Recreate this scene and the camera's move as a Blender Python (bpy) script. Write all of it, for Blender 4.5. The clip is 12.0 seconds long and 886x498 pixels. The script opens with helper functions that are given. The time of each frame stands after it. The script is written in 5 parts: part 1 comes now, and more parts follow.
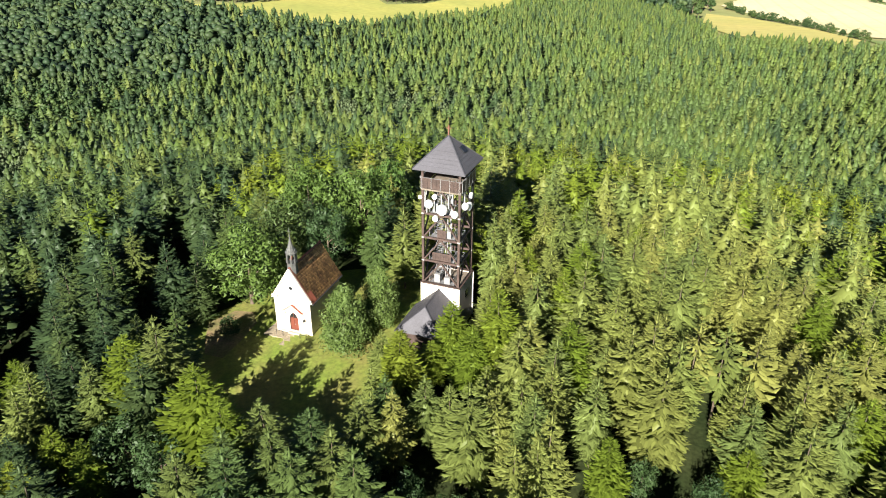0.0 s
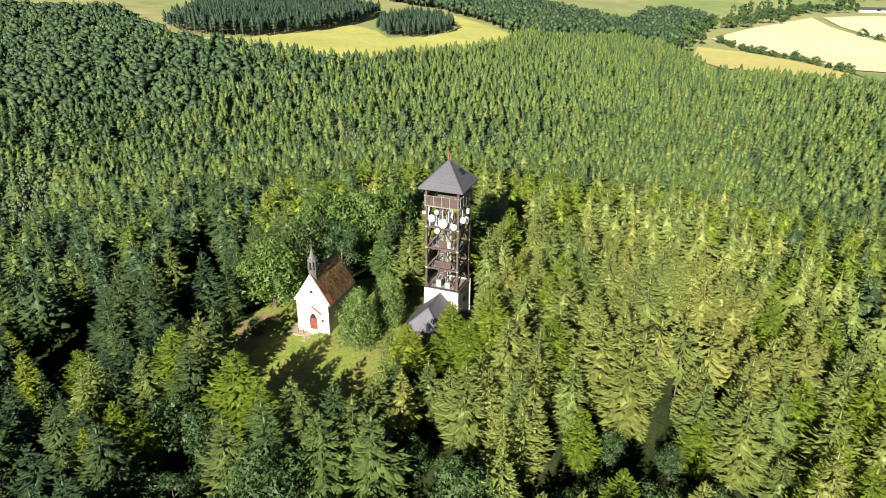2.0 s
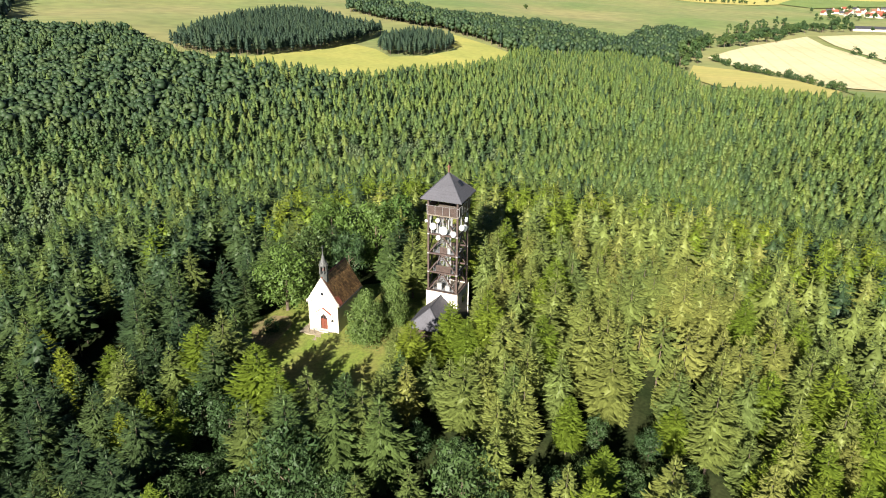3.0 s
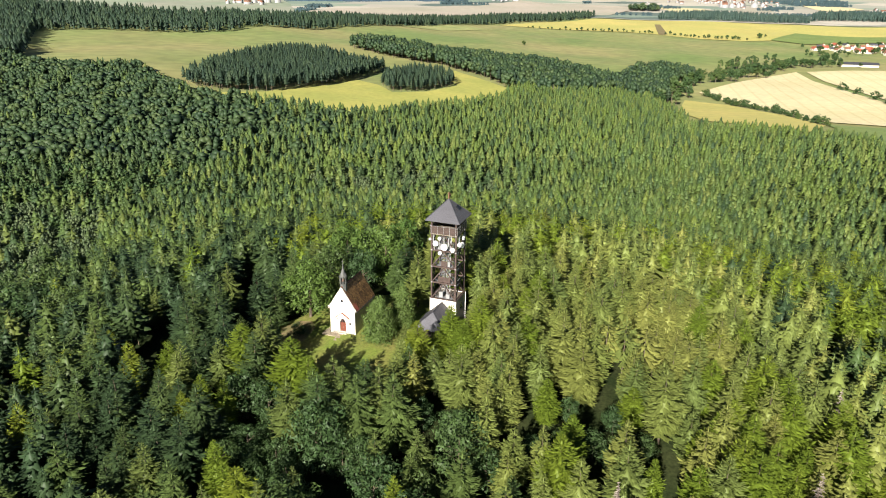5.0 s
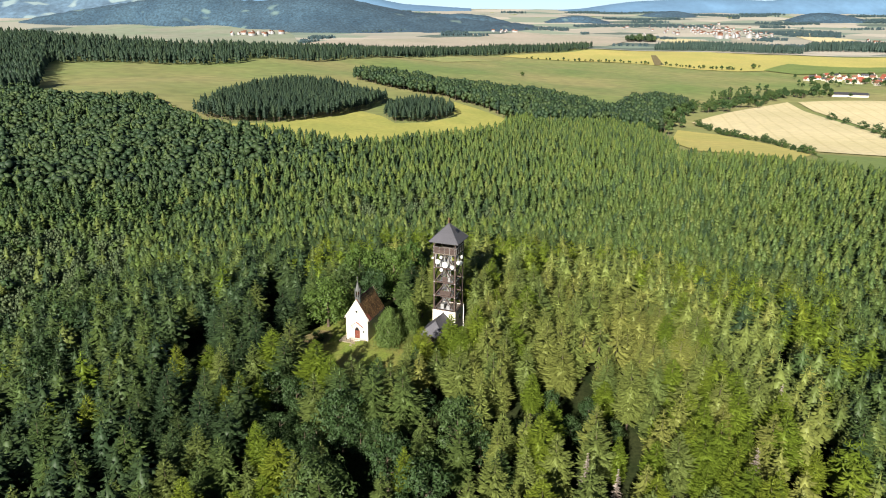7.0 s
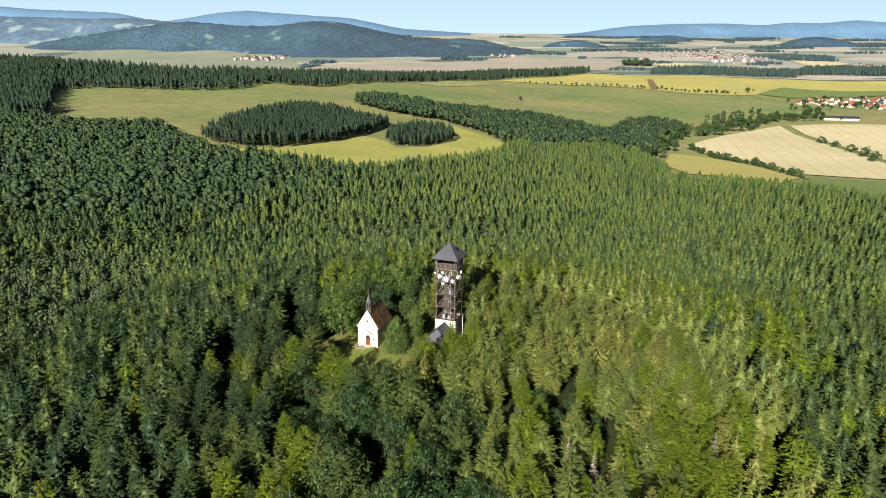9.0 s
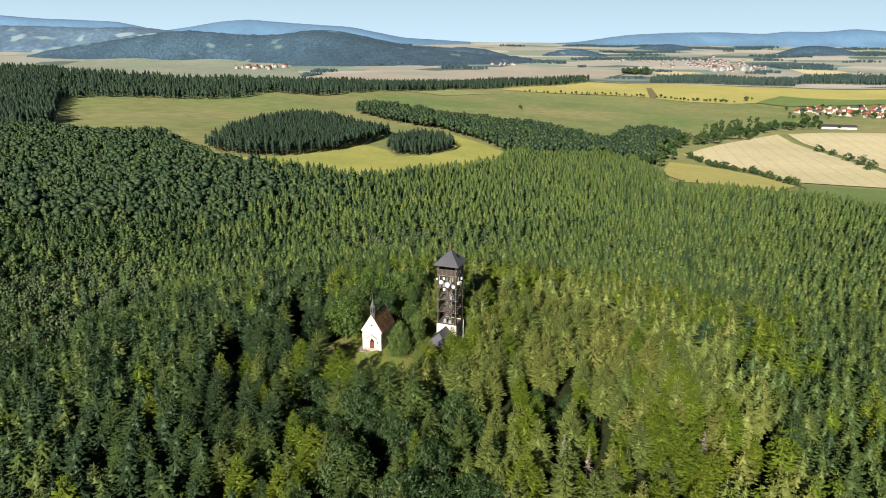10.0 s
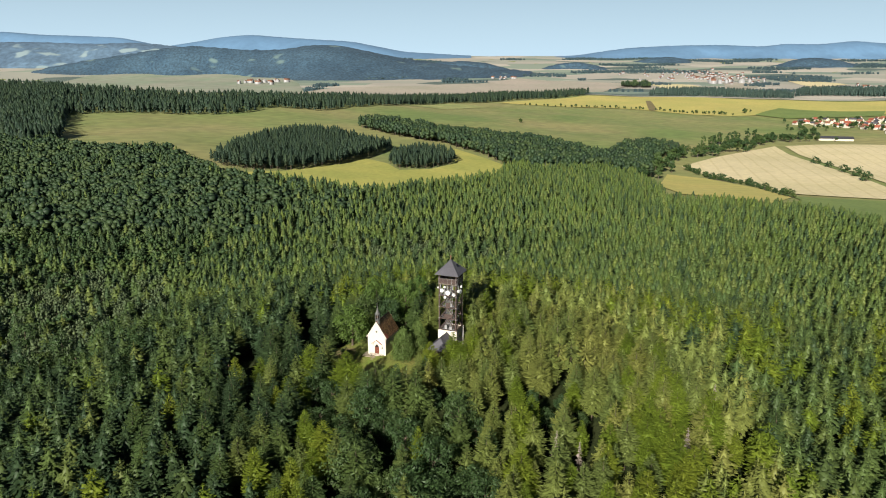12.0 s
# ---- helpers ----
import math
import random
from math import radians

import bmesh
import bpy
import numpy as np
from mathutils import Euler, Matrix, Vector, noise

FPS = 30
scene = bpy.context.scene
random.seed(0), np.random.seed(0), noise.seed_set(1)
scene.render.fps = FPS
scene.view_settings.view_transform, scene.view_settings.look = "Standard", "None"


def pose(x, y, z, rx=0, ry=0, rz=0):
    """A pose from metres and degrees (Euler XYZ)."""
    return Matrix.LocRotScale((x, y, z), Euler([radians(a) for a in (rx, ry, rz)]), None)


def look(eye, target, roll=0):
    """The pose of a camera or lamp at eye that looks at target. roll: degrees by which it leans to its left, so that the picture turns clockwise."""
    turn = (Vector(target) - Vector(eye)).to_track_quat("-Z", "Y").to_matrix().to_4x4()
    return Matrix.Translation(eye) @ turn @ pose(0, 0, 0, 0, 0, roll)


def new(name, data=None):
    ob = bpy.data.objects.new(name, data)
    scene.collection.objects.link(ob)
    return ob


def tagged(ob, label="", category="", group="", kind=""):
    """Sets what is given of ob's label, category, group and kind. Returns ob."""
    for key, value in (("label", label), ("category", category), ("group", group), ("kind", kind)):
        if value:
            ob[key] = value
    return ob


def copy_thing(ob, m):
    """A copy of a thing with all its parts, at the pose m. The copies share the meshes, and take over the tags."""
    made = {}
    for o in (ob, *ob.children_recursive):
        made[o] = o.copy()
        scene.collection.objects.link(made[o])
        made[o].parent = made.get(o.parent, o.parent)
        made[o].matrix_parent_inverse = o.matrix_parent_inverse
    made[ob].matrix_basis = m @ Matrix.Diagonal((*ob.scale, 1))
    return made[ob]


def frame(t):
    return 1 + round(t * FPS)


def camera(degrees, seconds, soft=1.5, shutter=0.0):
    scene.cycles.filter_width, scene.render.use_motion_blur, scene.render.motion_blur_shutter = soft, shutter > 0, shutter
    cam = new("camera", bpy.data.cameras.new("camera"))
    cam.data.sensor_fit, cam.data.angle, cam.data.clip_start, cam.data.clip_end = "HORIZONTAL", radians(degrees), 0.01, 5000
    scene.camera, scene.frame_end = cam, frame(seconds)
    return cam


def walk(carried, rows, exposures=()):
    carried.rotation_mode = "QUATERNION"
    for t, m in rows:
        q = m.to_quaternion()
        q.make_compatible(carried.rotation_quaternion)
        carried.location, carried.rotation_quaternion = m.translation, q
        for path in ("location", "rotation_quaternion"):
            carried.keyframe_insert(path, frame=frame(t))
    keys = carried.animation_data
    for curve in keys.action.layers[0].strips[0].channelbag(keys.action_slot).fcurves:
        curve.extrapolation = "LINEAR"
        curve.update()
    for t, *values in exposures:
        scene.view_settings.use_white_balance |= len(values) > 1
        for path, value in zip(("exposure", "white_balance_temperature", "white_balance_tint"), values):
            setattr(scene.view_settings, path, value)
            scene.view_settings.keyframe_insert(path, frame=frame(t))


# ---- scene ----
cam = camera(63.8, 12.0, soft=1.0)
PATH = [
    (0, (-0.084, -74.716, 45.434), (-0.095, -72.936, 44.522), 0.4),
    (0.5, (-0.12, -77.546, 46.304), (-0.13, -75.757, 45.408), 0.4),
    (1, (-0.107, -80.597, 47.11), (-0.118, -78.799, 46.233), 0.4),
    (1.5, (-0.188, -83.765, 47.928), (-0.196, -81.959, 47.07), 0.5),
    (2, (-0.227, -87.27, 48.888), (-0.236, -85.455, 48.048), 0.5),
    (2.5, (-0.273, -91.041, 49.798), (-0.281, -89.218, 48.977), 0.5),
    (3, (-0.216, -95.543, 50.975), (-0.226, -93.709, 50.177), 0.5),
    (5, (-0.183, -114.564, 56.013), (-0.195, -112.697, 55.296), 0.5),
    (5.5, (-0.136, -119.465, 57.368), (-0.15, -117.59, 56.671), 0.4),
    (6, (-0.179, -124.078, 58.648), (-0.192, -122.197, 57.968), 0.4),
    (6.5, (-0.162, -128.829, 59.964), (-0.177, -126.942, 59.302), 0.4),
    (7, (-0.091, -133.45, 61.193), (-0.106, -131.557, 60.548), 0.4),
    (9, (-0.287, -151.0, 65.843), (-0.302, -149.088, 65.256), 0.3),
    (9.5, (-0.427, -154.157, 66.687), (-0.442, -152.241, 66.112), 0.3),
    (10, (-0.463, -157.099, 67.515), (-0.479, -155.181, 66.949), 0.3),
    (10.5, (-0.355, -160.305, 68.441), (-0.372, -158.384, 67.885), 0.2),
    (11, (-0.407, -163.033, 69.105), (-0.425, -161.11, 68.557), 0.2),
    (11.5, (-0.303, -165.138, 69.633), (-0.322, -163.213, 69.092), 0.2),
    (12, (-0.114, -166.941, 69.795), (-0.135, -165.013, 69.263), 0.0),
]
walk(cam, [(t, look(eye, target, roll)) for t, eye, target, roll in PATH], exposures=((0, 1.45), (3, 1.3), (6, 1.0), (9, 0.7), (12, 0.5)))

# ---------------------------------------------------------------- world and sun
SUN_DIR = Vector((-0.303, -0.851, 0.430)).normalized()
world = bpy.data.worlds.new("sky")
scene.world = world
world.use_nodes = True
wn = world.node_tree
sky = wn.nodes.new("ShaderNodeTexSky")
sky.sky_type = "NISHITA"
sky.sun_disc = False
sky.sun_elevation = math.asin(SUN_DIR.z)
sky.sun_rotation = math.atan2(SUN_DIR.x, SUN_DIR.y)
sky.air_density, sky.dust_density, sky.ozone_density = 1.0, 0.1, 3.0
wn.nodes["Background"].inputs["Strength"].default_value = 0.031
tint = wn.nodes.new("ShaderNodeMix")
tint.data_type, tint.blend_type = "RGBA", "MULTIPLY"
tint.inputs[0].default_value = 1.0
tint.inputs[7].default_value = (0.29, 0.36, 0.47, 1)
wn.links.new(sky.outputs["Color"], tint.inputs[6])
# summer haze that whitens the sky towards the horizon
place, split, band, haze = (wn.nodes.new("ShaderNode" + k) for k in ("TexCoord", "SeparateXYZ", "MapRange", "Mix"))
wn.links.new(place.outputs["Generated"], split.inputs[0])
wn.links.new(split.outputs["Z"], band.inputs["Value"])
band.inputs["From Max"].default_value, band.inputs["To Min"].default_value, band.inputs["To Max"].default_value = 0.30, 0.97, 0.0
haze.data_type = "RGBA"
wn.links.new(band.outputs["Result"], haze.inputs[0])
wn.links.new(tint.outputs[2], haze.inputs[6])
haze.inputs[7].default_value = (13.6, 18.4, 21.8, 1)
wn.links.new(haze.outputs[2], wn.nodes["Background"].inputs["Color"])
sun = new("sun", bpy.data.lights.new("sun", "SUN"))
sun.data.energy, sun.data.angle, sun.data.color = 6.0, radians(0.5), (1.0, 0.94, 0.84)
sun.matrix_world = look((0, 0, 400), Vector((0, 0, 400)) - SUN_DIR)


# ---------------------------------------------------------------- materials
def material(name, base, rough=0.8, vary=0.25, scale=1.0, bump=0.0, metal=0.0, second=None, fine=8.0, coord="Object"):
    """A surface with two scales of variation: broad patches and fine grain, and a little relief."""
    m = bpy.data.materials.new(name)
    m.use_nodes = True
    nt = m.node_tree
    n, l = nt.nodes, nt.links
    bsdf = n["Principled BSDF"]
    bsdf.inputs["Roughness"].default_value = rough
    bsdf.inputs["Metallic"].default_value = metal
    tc = n.new("ShaderNodeTexCoord")
    big, small = n.new("ShaderNodeTexNoise"), n.new("ShaderNodeTexNoise")
    big.inputs["Scale"].default_value, small.inputs["Scale"].default_value = scale, scale * fine
    big.inputs["Detail"].default_value, small.inputs["Detail"].default_value = 4, 3
    for t in (big, small):
        l.new(tc.outputs[coord], t.inputs["Vector"])
    ramp = n.new("ShaderNodeValToRGB")
    other = second or tuple(c * (1 - vary) for c in base)
    ramp.color_ramp.elements[0].position, ramp.color_ramp.elements[1].position = 0.35, 0.65
    ramp.color_ramp.elements[0].color, ramp.color_ramp.elements[1].color = (*other, 1), (*base, 1)
    l.new(big.outputs["Fac"], ramp.inputs["Fac"])
    hsv = n.new("ShaderNodeHueSaturation")
    mul = n.new("ShaderNodeMapRange")
    mul.inputs["From Min"].default_value, mul.inputs["From Max"].default_value = 0.3, 0.7
    mul.inputs["To Min"].default_value, mul.inputs["To Max"].default_value = 1 - vary, 1 + vary * 0.6
    l.new(small.outputs["Fac"], mul.inputs["Value"])
    l.new(mul.outputs["Result"], hsv.inputs["Value"])
    l.new(ramp.outputs["Color"], hsv.inputs["Color"])
    l.new(hsv.outputs["Color"], bsdf.inputs["Base Color"])
    if bump:
        b = n.new("ShaderNodeBump")
        b.inputs["Strength"].default_value, b.inputs["Distance"].default_value = bump, 0.05
        l.new(small.outputs["Fac"], b.inputs["Height"])
        l.new(b.outputs["Normal"], bsdf.inputs["Normal"])
    return m


def foliage(name, dark, mid, light, through_light=0.3, clump=0.6):
    """Leaves or needles: the tone goes from tree to tree and from clump to clump, and light shines through."""
    m = bpy.data.materials.new(name)
    m.use_nodes = True
    nt = m.node_tree
    n, l = nt.nodes, nt.links
    bsdf, out = n["Principled BSDF"], n["Material Output"]
    bsdf.inputs["Roughness"].default_value = 0.55
    bsdf.inputs["Specular IOR Level"].default_value = 0.25
    info, attr, geo = n.new("ShaderNodeObjectInfo"), n.new("ShaderNodeAttribute"), n.new("ShaderNodeNewGeometry")
    attr.attribute_name = "tone"
    add = n.new("ShaderNodeMath")
    l.new(info.outputs["Random"], add.inputs[0])
    l.new(attr.outputs["Fac"], add.inputs[1])
    frac = n.new("ShaderNodeMath")
    frac.operation = "FRACT"
    l.new(add.outputs[0], frac.inputs[0])
    ramp = n.new("ShaderNodeValToRGB")
    e = ramp.color_ramp.elements
    e[0].color, e[1].color = (*dark, 1), (*light, 1)
    e.new(0.55).color = (*mid, 1)
    l.new(frac.outputs[0], ramp.inputs["Fac"])
    noi = n.new("ShaderNodeTexNoise")
    noi.inputs["Scale"].default_value = clump
    l.new(geo.outputs["Position"], noi.inputs["Vector"])
    mixv = n.new("ShaderNodeMath")
    mixv.operation = "MULTIPLY_ADD"
    mixv.inputs[1].default_value, mixv.inputs[2].default_value = 0.36, 0.6
    l.new(geo.outputs["Random Per Island"], mixv.inputs[0])
    add2 = n.new("ShaderNodeMath")
    add2.operation = "MULTIPLY_ADD"
    add2.inputs[1].default_value = 0.5
    l.new(noi.outputs["Fac"], add2.inputs[0])
    l.new(mixv.outputs[0], add2.inputs[2])
    hsv = n.new("ShaderNodeHueSaturation")
    l.new(add2.outputs[0], hsv.inputs["Value"])
    l.new(ramp.outputs["Color"], hsv.inputs["Color"])
    l.new(hsv.outputs["Color"], bsdf.inputs["Base Color"])
    tr = n.new("ShaderNodeBsdfTranslucent")
    l.new(hsv.outputs["Color"], tr.inputs["Color"])
    mix = n.new("ShaderNodeMixShader")
    mix.inputs[0].default_value = through_light
    l.new(bsdf.outputs[0], mix.inputs[1])
    l.new(tr.outputs[0], mix.inputs[2])
    l.new(mix.outputs[0], out.inputs["Surface"])
    return m


# Lighter, yellower needles: the bright zone opposite the sun is painted into them.
SPRUCE_BRIGHT = foliage("bright_spruce_needles", (0.110, 0.150, 0.042), (0.155, 0.188, 0.046), (0.195, 0.206, 0.052), 0.18)
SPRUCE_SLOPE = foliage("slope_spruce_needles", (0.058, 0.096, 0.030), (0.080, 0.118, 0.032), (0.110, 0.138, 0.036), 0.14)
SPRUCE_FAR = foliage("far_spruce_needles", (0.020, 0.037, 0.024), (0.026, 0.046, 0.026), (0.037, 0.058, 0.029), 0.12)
# Needles of the farthest woods, paled and blued as painted haze.
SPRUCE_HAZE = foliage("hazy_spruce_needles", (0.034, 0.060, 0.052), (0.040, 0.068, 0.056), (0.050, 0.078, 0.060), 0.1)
# Meadow green with distance haze mixed into the colour.
FIELD_HAZE = material("hazy_meadow", (0.24, 0.29, 0.20), 0.9, 0.12, 0.004, 0.0, second=(0.31, 0.31, 0.24), fine=6)
GRASS_STRIP = material("fresh_grass", (0.185, 0.250, 0.06), 0.9, 0.2, 0.02, 0.0, second=(0.150, 0.215, 0.05), fine=12)
# Dark spruce stand; its depth also paints in the heavier shade on the left.
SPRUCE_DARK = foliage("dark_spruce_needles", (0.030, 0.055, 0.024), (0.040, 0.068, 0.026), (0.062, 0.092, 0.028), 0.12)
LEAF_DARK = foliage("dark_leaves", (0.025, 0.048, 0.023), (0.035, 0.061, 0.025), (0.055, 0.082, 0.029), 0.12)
# Trees of the plain, with blue distance haze put into their colour.
WOOD_HAZE = foliage("hazy_distant_trees", (0.05, 0.084, 0.095), (0.056, 0.092, 0.10), (0.062, 0.10, 0.105), 0.1)
LARCH = foliage("larch_needles", (0.110, 0.160, 0.018), (0.130, 0.180, 0.020), (0.160, 0.195, 0.022), 0.25)
LEAF = foliage("broad_leaves", (0.031, 0.062, 0.021), (0.043, 0.078, 0.024), (0.066, 0.100, 0.027), 0.16)
LARCH_SLOPE = foliage("slope_larch_needles", (0.072, 0.112, 0.026), (0.088, 0.128, 0.028), (0.108, 0.142, 0.030), 0.15)
LEAF_FRESH = foliage("fresh_leaves", (0.058, 0.108, 0.022), (0.066, 0.12, 0.024), (0.08, 0.13, 0.026), 0.18)
LINDEN = foliage("linden_leaves", (0.095, 0.145, 0.036), (0.108, 0.158, 0.038), (0.125, 0.17, 0.042), 0.25)
PALE = foliage("pale_leaves", (0.062, 0.092, 0.042), (0.072, 0.102, 0.046), (0.086, 0.114, 0.050), 0.12)
DEAD = foliage("dead_twigs", (0.20, 0.17, 0.14), (0.24, 0.20, 0.17), (0.28, 0.24, 0.2), 0.05)
BARK = material("bark", (0.16, 0.12, 0.085), 0.9, 0.4, 2.0, 0.4)
MEADOW = material("meadow_grass", (0.30, 0.280, 0.105), 0.9, 0.22, 0.0045, 0.0, second=(0.170, 0.235, 0.06), fine=12)
MEADOW_PALE = material("pale_meadow", (0.396, 0.384, 0.144), 0.9, 0.15, 0.008, 0.0, second=(0.228, 0.276, 0.09), fine=12)
MEADOW_GOLD = material("mown_meadow", (0.442, 0.416, 0.0975), 0.9, 0.15, 0.02, 0.0, second=(0.338, 0.351, 0.078), fine=12)
YELLOW = material("yellow_crop", (0.52, 0.442, 0.13), 0.9, 0.12, 0.01, 0.0, second=(0.429, 0.403, 0.111), fine=14)
WHEAT = material("ripe_wheat", (0.70, 0.60, 0.36), 0.9, 0.10, 0.012, 0.0, second=(0.62, 0.54, 0.30), fine=14)
def add_tracks(m, turn):
    """Faint tractor tracks through a crop."""
    n, l = m.node_tree.nodes, m.node_tree.links
    tc, mp, wave, ramp, mix = (n.new("ShaderNode" + k) for k in ("TexCoord", "Mapping", "TexWave", "ValToRGB", "Mix"))
    mp.inputs["Rotation"].default_value = (0, 0, turn)
    wave.inputs["Scale"].default_value, wave.inputs["Distortion"].default_value, wave.inputs["Detail Scale"].default_value = 0.018, 1.2, 0.6
    ramp.color_ramp.elements[0].position, ramp.color_ramp.elements[1].position = 0.02, 0.10
    ramp.color_ramp.elements[0].color, ramp.color_ramp.elements[1].color = (0.91, 0.90, 0.86, 1), (1, 1, 1, 1)
    mix.data_type, mix.blend_type = "RGBA", "MULTIPLY"
    mix.inputs[0].default_value = 1.0
    base = n["Principled BSDF"].inputs["Base Color"]
    old = base.links[0].from_socket
    l.new(tc.outputs["Object"], mp.inputs["Vector"])
    l.new(mp.outputs[0], wave.inputs["Vector"])
    l.new(wave.outputs["Fac"], ramp.inputs["Fac"])
    l.new(old, mix.inputs[6])
    l.new(ramp.outputs["Color"], mix.inputs[7])
    l.new(mix.outputs[2], base)


add_tracks(WHEAT, 0.25)
add_tracks(YELLOW, 1.3)
# Stubble beige, greyed a little as painted distance haze.
BEIGE = material("stubble", (0.44, 0.38, 0.31), 0.9, 0.12, 0.004, 0.0, second=(0.36, 0.34, 0.26), fine=14)
FLOOR = material("forest_floor", (0.036, 0.044, 0.016), 0.95, 0.4, 0.15, 0.3, second=(0.020, 0.032, 0.010), fine=15)
FLOOR.node_tree.nodes["Principled BSDF"].inputs["Specular IOR Level"].default_value = 0.08
EARTH = material("bare_earth", (0.24, 0.165, 0.085), 0.95, 0.3, 0.4, 0.3, second=(0.13, 0.13, 0.04), fine=10)
PAVE = material("worn_paving", (0.34, 0.285, 0.20), 0.9, 0.3, 0.9, 0.3)
LAWN = material("lawn_grass", (0.135, 0.195, 0.020), 0.9, 0.3, 0.18, 0.3, second=(0.19, 0.185, 0.042), fine=12)
PLASTER = material("white_plaster", (0.60, 0.55, 0.47), 0.85, 0.06, 0.8, 0.1)
CREAM = material("cream_plaster", (0.60, 0.54, 0.42), 0.85, 0.1, 0.3, 0.1)
STONE = material("pale_stone", (0.46, 0.41, 0.34), 0.85, 0.25, 1.2, 0.3)
SLATE = material("grey_roofing", (0.078, 0.076, 0.09), 0.65, 0.18, 0.5, 0.1, fine=10)
SLATE_DARK = material("dark_roofing", (0.06, 0.06, 0.07), 0.5, 0.15, 0.8, 0.1)
TILE = material("clay_tile", (0.50, 0.28, 0.11), 0.85, 0.35, 0.9, 0.3, second=(0.28, 0.15, 0.07), fine=5)
def vary_pieces(m, low, high):
    """Each piece of a joined mesh a little lighter or darker than its neighbours."""
    n, l = m.node_tree.nodes, m.node_tree.links
    geo, span, hsv = n.new("ShaderNodeNewGeometry"), n.new("ShaderNodeMapRange"), n.new("ShaderNodeHueSaturation")
    span.inputs["To Min"].default_value, span.inputs["To Max"].default_value = low, high
    base = n["Principled BSDF"].inputs["Base Color"]
    old = base.links[0].from_socket
    l.new(geo.outputs["Random Per Island"], span.inputs["Value"])
    l.new(span.outputs["Result"], hsv.inputs["Value"])
    l.new(old, hsv.inputs["Color"])
    l.new(hsv.outputs["Color"], base)


vary_pieces(TILE, 0.55, 1.35)
TILE_PLAIN = material("brown_tile", (0.22, 0.10, 0.06), 0.85, 0.25, 0.5, 0.1)
RED_TILE = material("red_tile", (0.30, 0.085, 0.05), 0.7, 0.2, 1.2, 0.1)
BRICK = material("brick", (0.30, 0.12, 0.08), 0.9, 0.2, 3.0, 0.2)
WOOD = material("brown_stained_wood", (0.078, 0.050, 0.041), 0.7, 0.35, 1.5, 0.2)
GREY_WOOD = material("weathered_wood", (0.22, 0.18, 0.14), 0.85, 0.3, 1.5, 0.2)
DOOR_RED = material("red_brown_door", (0.17, 0.045, 0.025), 0.6, 0.2, 3.0, 0.1)
WHITE_METAL = material("white_metal", (0.62, 0.62, 0.62), 0.45, 0.06, 2.0)
PALE_GREY = material("pale_grey_paint", (0.27, 0.27, 0.27), 0.5, 0.08, 2.0)
GREY_METAL = material("galvanised_steel", (0.32, 0.32, 0.33), 0.45, 0.2, 3.0, 0.0, 0.3)
DARK_METAL = material("black_iron", (0.03, 0.03, 0.032), 0.5, 0.2, 3.0)
ZINC = material("weathered_zinc", (0.12, 0.122, 0.115), 0.5, 0.25, 2.0, 0.1, 0.2)
RUST = material("rust_brown", (0.16, 0.065, 0.04), 0.7, 0.3, 3.0, 0.1)
DARK_GLASS = material("dark_glass", (0.02, 0.022, 0.025), 0.12, 0.1, 3.0)
# Hills and mountains: the blue of distance haze is painted into these colours.
HILL_HAZE = material("hazy_wooded_hill", (0.044, 0.088, 0.128), 0.95, 0.45, 0.010, 0.0, second=(0.029, 0.064, 0.100), fine=9)
MID_BLUE = material("hazy_far_woods", (0.095, 0.16, 0.23), 0.95, 0.3, 0.004, 0.0, second=(0.07, 0.12, 0.18), fine=10)
FAR_BLUE = material("hazy_mountain", (0.105, 0.205, 0.33), 0.95, 0.08, 0.003, 0.0)


def add_clearings(m, colour, low, high):
    """Meadows and fields opened in the woods of a distant hill."""
    n, l = m.node_tree.nodes, m.node_tree.links
    tc, mp, noi, ramp, mix = (n.new("ShaderNode" + k) for k in ("TexCoord", "Mapping", "TexNoise", "ValToRGB", "Mix"))
    mp.inputs["Scale"].default_value = (0.0075, 0.0075, 0.02)
    noi.inputs["Scale"].default_value, noi.inputs["Detail"].default_value = 1.0, 1.5
    ramp.color_ramp.elements[0].position, ramp.color_ramp.elements[1].position = low, high
    mix.data_type = "RGBA"
    mix.inputs[7].default_value = (*colour, 1)
    base = n["Principled BSDF"].inputs["Base Color"]
    old = base.links[0].from_socket
    l.new(tc.outputs["Object"], mp.inputs["Vector"])
    l.new(mp.outputs[0], noi.inputs["Vector"])
    l.new(noi.outputs["Fac"], ramp.inputs["Fac"])
    l.new(ramp.outputs["Color"], mix.inputs[0])
    l.new(old, mix.inputs[6])
    l.new(mix.outputs[2], base)


# The clearings carry the same painted blue haze.
add_clearings(HILL_HAZE, (0.11, 0.17, 0.17), 0.63, 0.69)
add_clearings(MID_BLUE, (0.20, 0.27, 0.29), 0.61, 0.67)


